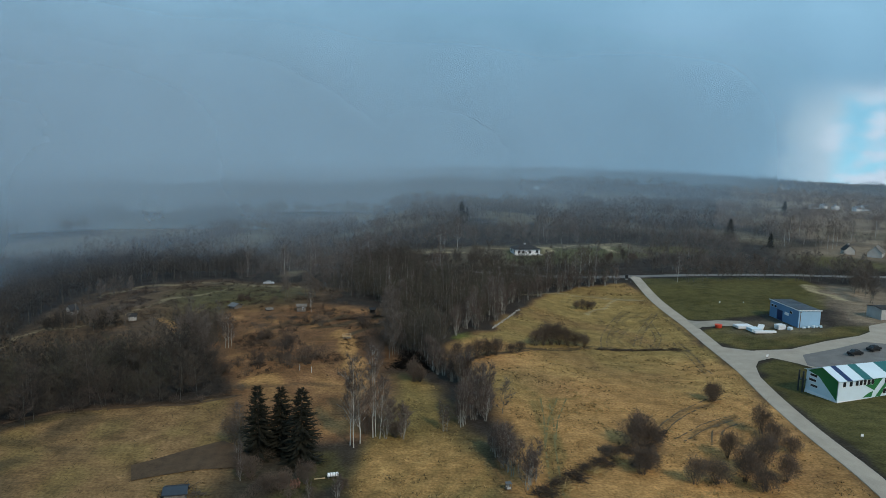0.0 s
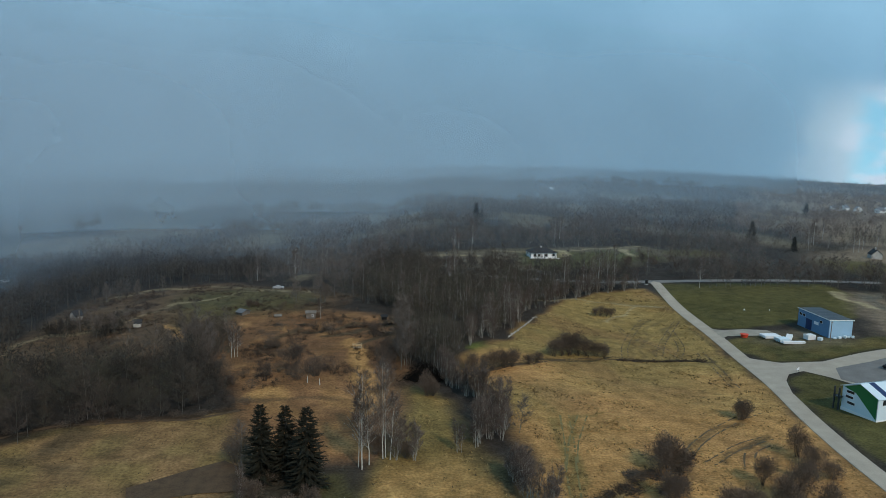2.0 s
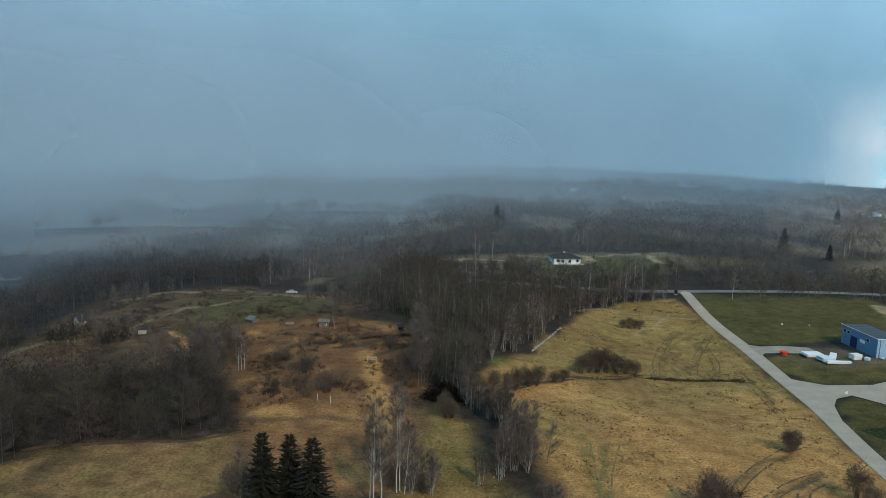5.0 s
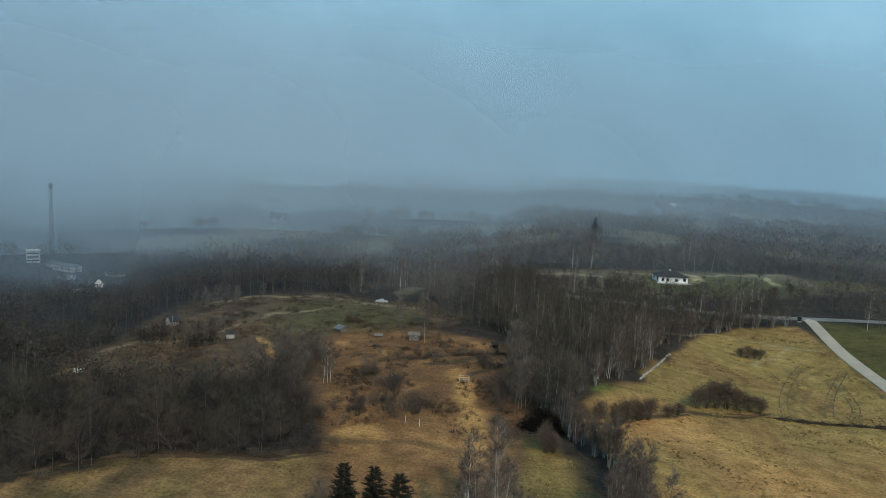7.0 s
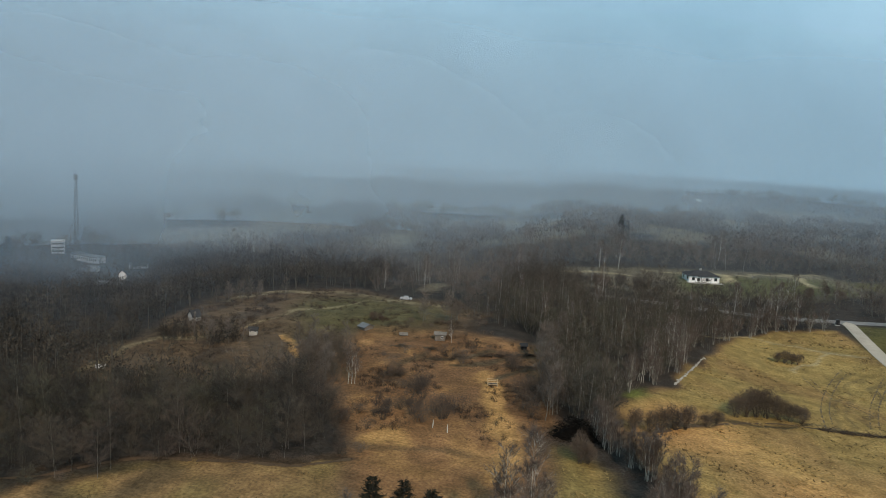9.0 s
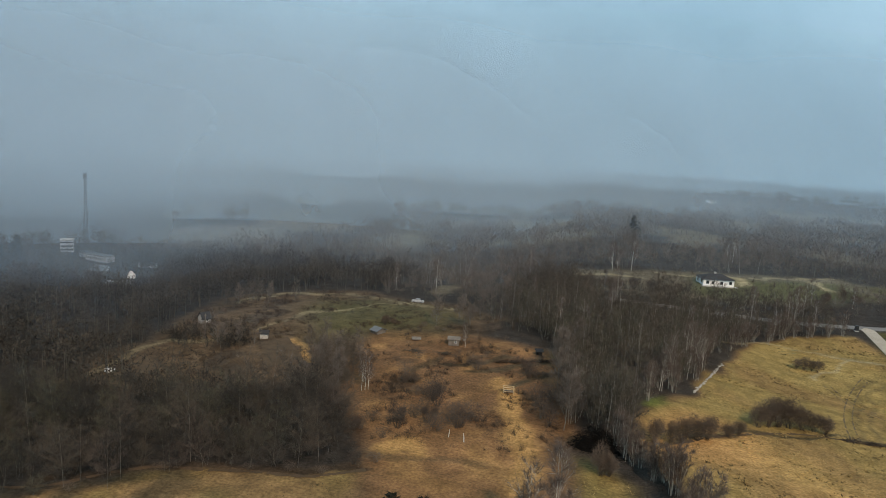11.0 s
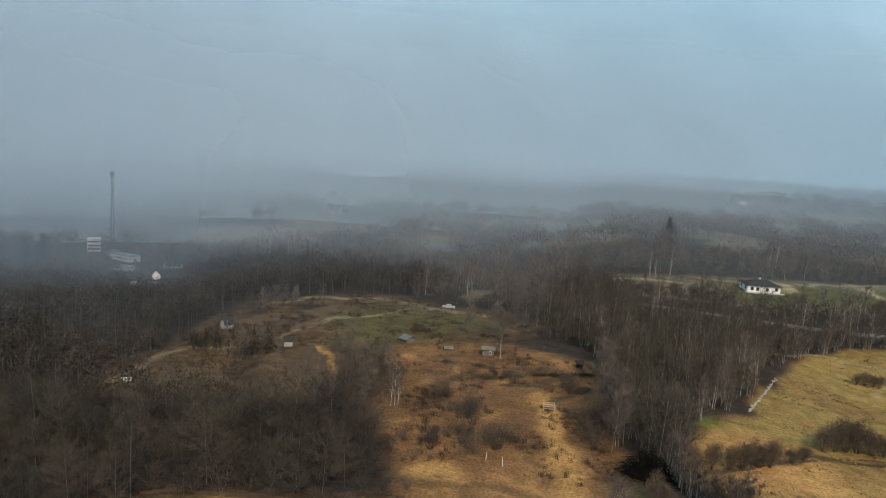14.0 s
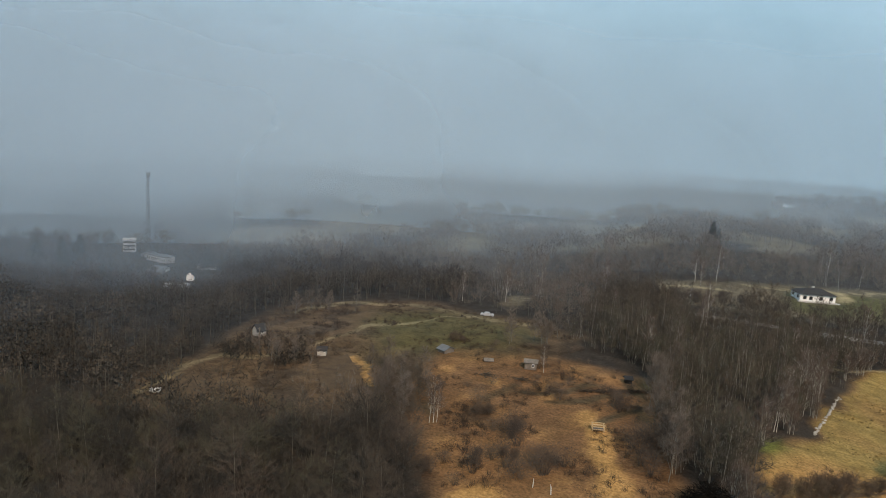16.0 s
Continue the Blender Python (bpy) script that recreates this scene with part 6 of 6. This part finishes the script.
for x_, y_ in ((-38.4, 92.8), (-34.0, 92.6), (-36.8, 94.4)):
    brush_heap(x_, y_, 2.6, 1.6, 0.9, "twig", "grey heap of boards and branches by the shed", 90, 20)
for t in range(5):
    brush_heap(33 + 2.2 * t, 107 + 3.4 * t, 3.0, 1.2, 0.5, "scrub", "low heap of cut branches along a ditch", 130, 60)
brush_heap(29.5, 111.5, 5, 3, 1.0, "twig", "grey heap of cut branches in the meadow", 420)
for x_, y_ in ((-44, 169), (-33, 184.5), (-20, 183), (-17, 184), (-40, 187), (-47, 186)):
    brush_heap(x_, y_, 4.5, 1.8, 0.6, "twig", "dark heap of cut branches in rusty grass", 130, 10)


# ---------------------------------------------------------------- single trees and shrubs
random.seed(31)


def row_of(tpls, pts, s=(0.8, 1.1), jitter=0.5):
    for x_, y_ in pts:
        plant(random.choice(tpls), x_ + random.gauss(0, jitter), y_ + random.gauss(0, jitter), random.uniform(*s))


def along(line, n, spread=0.0):
    """n places strung along a line."""
    pts = [Vector((*p, 0)) for p in line]
    ln = [0]
    for a, b in zip(pts, pts[1:]):
        ln.append(ln[-1] + (b - a).length)
    out = []
    for k in range(n):
        d = ln[-1] * (k + random.random()) / n
        i = max(j for j in range(len(ln) - 1) if ln[j] <= d)
        p = pts[i].lerp(pts[i + 1], (d - ln[i]) / max(ln[i + 1] - ln[i], 1e-6))
        out.append((p.x + random.gauss(0, spread), p.y + random.gauss(0, spread)))
    return out


row_of(THICKET, [(-7.8, 113.5), (-6.2, 113.0), (-5.6, 116.0), (-7.6, 117.6), (-8.8, 115.6)], (0.6, 0.85))
# belt of young trees between the two meadows, down to the foreground
row_of(THICKET, along([(-2, 153), (1, 148), (6, 141), (9, 133), (8.5, 126)], 22, 1.2), (0.75, 1.0))
row_of(THICKET, along([(2.5, 120.5), (6, 122), (9.5, 124.5)], 9, 1.0), (0.8, 1.05))
row_of(THICKET, along([(8.5, 111), (11, 106), (13.5, 101), (15, 96)], 13, 1.0), (0.65, 0.85))
plant(ALDER[0], 12.6, 126.5, 0.75)
row_of(ALDER, along([(-10, 156), (-12, 170), (-14, 186), (-12, 198)], 14, 1.0), (0.8, 1.0))
row_of(BIRCH, along([(2.5, 184), (8.5, 192), (14, 205), (21, 223)], 18, 1.3), (0.5, 0.72))
row_of(THICKET, along([(2, 172), (5.5, 185), (12.5, 200), (22, 224), (36, 252), (52, 266), (72, 274)], 34, 1.5), (0.75, 1.05))
row_of(BIRCH, [(43.9, 274), (56.3, 279), (57.5, 279), (64, 279), (97.3, 276), (50.7, 273)], (0.72, 0.95), 0.3)
row_of(ALDER, along([(99, 276.5), (155, 277)], 26, 0.6), (0.75, 1.05))
row_of(ALDER, along([(96, 296), (190, 299)], 22, 1.5), (0.7, 1.0))
# birches that stand up white in the woods
row_of(BIRCH, scattered := [(-22, 236), (-8, 226), (4, 214), (9, 240), (22, 255), (-2, 262), (30, 275), (-16, 216), (14, 222), (-26, 262), (-72, 256), (-60, 262), (2, 341), (-3, 302), (66, 308), (88, 316), (120, 330)], (0.5, 0.7))
plant(BIRCH[1], -36.6, 193.3, 0.42)
row_of(BIRCH, [(215, 424), (239, 457), (219, 385), (222, 386), (232, 398), (252, 420), (268, 405), (205, 402), (196, 388), (246, 372), (258, 380), (280, 440), (73, 311), (1, 348), (9, 353), (-33, 310), (1, 270), (65.8, 294), (59.4, 411.6), (62, 408)], (0.7, 1.0))
# hedge across the eastern meadow
for x_, y_, k, s in ((4.5, 159.8, 0, 1.0), (7.5, 161.3, 1, 0.85), (9.6, 162.6, 0, 1.1), (12.3, 164.4, 1, 1.0), (14.4, 165.8, 0, 1.1), (18.8, 170.4, 2, 0.7), (21.4, 173.4, 2, 0.8), (26.4, 180.3, 1, 1.0), (28.8, 182.2, 1, 1.3), (31.0, 183.9, 0, 1.5), (33.4, 184.8, 1, 1.25), (36.0, 185.4, 0, 1.1), (38.4, 185.7, 1, 1.0), (40.6, 186.0, 0, 1.0)):
    plant(SHRUB[k], x_, y_, s)
# shrubs of the foreground
for x_, y_, k, s in ((36.0, 115.0, 0, 1.45), (34.2, 113.4, 1, 1.2), (37.6, 114.2, 2, 1.3), (32.8, 103.2, 0, 1.2), (34.6, 105.2, 2, 1.1), (59.6, 141.6, 0, 1.05), (58.4, 141.0, 1, 0.85), (60.8, 122.4, 1, 1.25), (61.4, 118.6, 2, 1.1), (49.6, 110.8, 0, 1.1), (52.2, 104.4, 1, 1.4), (48.6, 101.6, 0, 1.3), (44.0, 101.0, 2, 1.2), (40.4, 100.4, 1, 1.0), (55.2, 101.8, 0, 1.1), (50.4, 98.4, 2, 1.2), (57.6, 112.6, 1, 0.8), (62.0, 113.4, 2, 0.9), (48.6, 237.6, 0, 0.75), (50.6, 237.9, 1, 0.75), (52.6, 238.2, 0, 0.75), (54.2, 238.0, 1, 0.7), (-4.9, 142.6, 1, 1.05), (-3.8, 143.0, 0, 0.9),
                     (-45.1, 172.1, 0, 0.9), (-35.2, 158.6, 1, 1.2), (-33.9, 149.6, 0, 0.9), (-29.2, 151.4, 1, 1.2), (-31.6, 153.6, 0, 1.2), (-38.0, 152.4, 2, 0.9), (-31.5, 180.8, 0, 1.1), (-21.8, 187.1, 0, 0.8), (-13.8, 164.0, 1, 1.4), (-15.6, 161.0, 0, 1.2), (-14.0, 158.0, 1, 1.1), (-27.0, 155.0, 1, 1.0), (-40.0, 162.0, 2, 0.8), (-12.2, 115.4, 1, 0.8), (-7.2, 114.6, 2, 0.9), (-34.2, 110.6, 1, 1.0), (-22.2, 95.4, 2, 0.8), (-19.3, 96.8, 1, 0.8), (-24.6, 94.0, 2, 0.8), (-13.6, 95.8, 2, 0.5), (-28.0, 98.4, 0, 0.9)):
    plant((BRUSH if x_ < -8 and y_ > 118 else SHRUB)[k], x_, y_, s)
plant(ALDER[1], -32.8, 109.0, 0.72)
for x_, y_, k, s in ((-36.5, 160.7, 1, 1.3), (-37.4, 162.0, 0, 1.1), (-35.2, 150.9, 1, 1.2), (-32.9, 148.2, 0, 1.2), (-29.7, 150.9, 1, 1.3), (-39.6, 147.1, 1, 1.1), (-20.1, 180.3, 1, 1.2), (-19.2, 181.4, 0, 1.1), (-16.0, 165.2, 1, 1.4), (-14.2, 169.6, 0, 1.4), (-17.0, 168.0, 2, 1.3)):
    plant(BRUSH[k], x_, y_, s)
row_of(BRUSH, along([(-32, 104), (-28, 98), (-20, 93), (-13, 92)], 14, 2.2), (0.35, 0.7))
row_of(THICKET, [(-31.0, 103.5), (-29.5, 97.5), (-18.0, 93.5), (-13.5, 92.5), (-15.0, 94.0)], (0.35, 0.5))
row_of(BRUSH, along([(-80, 112), (-72, 122), (-59, 126), (-48, 128), (-41, 133), (-41, 141), (-46, 150)], 14, 1.6), (0.4, 0.75))
# gardens on the hill
row_of(ALDER, along([(-100, 181), (-92, 179), (-84, 176)], 12, 1.6), (0.45, 0.62))
row_of(ALDER, along([(-66, 178), (-62, 170), (-57, 165), (-58, 158)], 18, 2.2), (0.5, 0.75))
row_of(BRUSH, along([(-86, 155), (-76, 152), (-66, 155), (-60, 182)], 20, 3.0), (0.3, 0.6))
row_of(BRUSH, along([(-112, 200), (-104, 216), (-92, 226)], 12, 3.0), (0.3, 0.6))
row_of(BRUSH, along([(-52, 204), (-40, 208), (-30, 216), (-34, 200)], 16, 2.5), (0.3, 0.65))
row_of(ALDER, along([(-48, 208), (-38, 214), (-34, 224)], 10, 2.5), (0.5, 0.8))
row_of(SHRUB, [(-43.2, 167.0), (-41.8, 168.4), (-36.9, 162.8), (-35.8, 164.0), (-34.1, 153.2), (-35.6, 154.6), (-39.9, 150.0), (-45.5, 145.5), (-21.8, 184.2), (-57.7, 206.2), (-60.0, 204.8), (-13.0, 211.0)], (0.42, 0.72), 0.6)
row_of(BRUSH, along([(-49, 178), (-43, 181), (-36, 186), (-25, 189), (-15, 194)], 16, 1.6), (0.3, 0.6))
row_of(ALDER, along([(-110, 216), (-104, 221), (-96, 224)], 9, 2.5), (0.5, 0.7))
row_of(SHRUB, along([(-14, 304), (10, 309)], 8, 3.0), (0.7, 1.1))
row_of(SHRUB, along([(74, 322), (92, 328)], 6, 3.0), (0.7, 1.1))
row_of(ALDER, along([(152, 238), (160, 252), (168, 270), (166, 282)], 22, 3.0), (0.8, 1.1))
# spruces far off
for x_, y_, s in ((184, 380, 0.75), (174.9, 413, 1.1), (14.4, 470, 1.1), (18, 474, 0.9), (-268, 292, 1.1), (-262, 296, 1.3), (-255, 286, 1.2), (-274, 284, 1.2), (320, 640, 1.0), (345, 650, 1.0), (300, 655, 0.9)):
    plant(SPRUCE[int(abs(x_)) % 3], x_, y_, s)
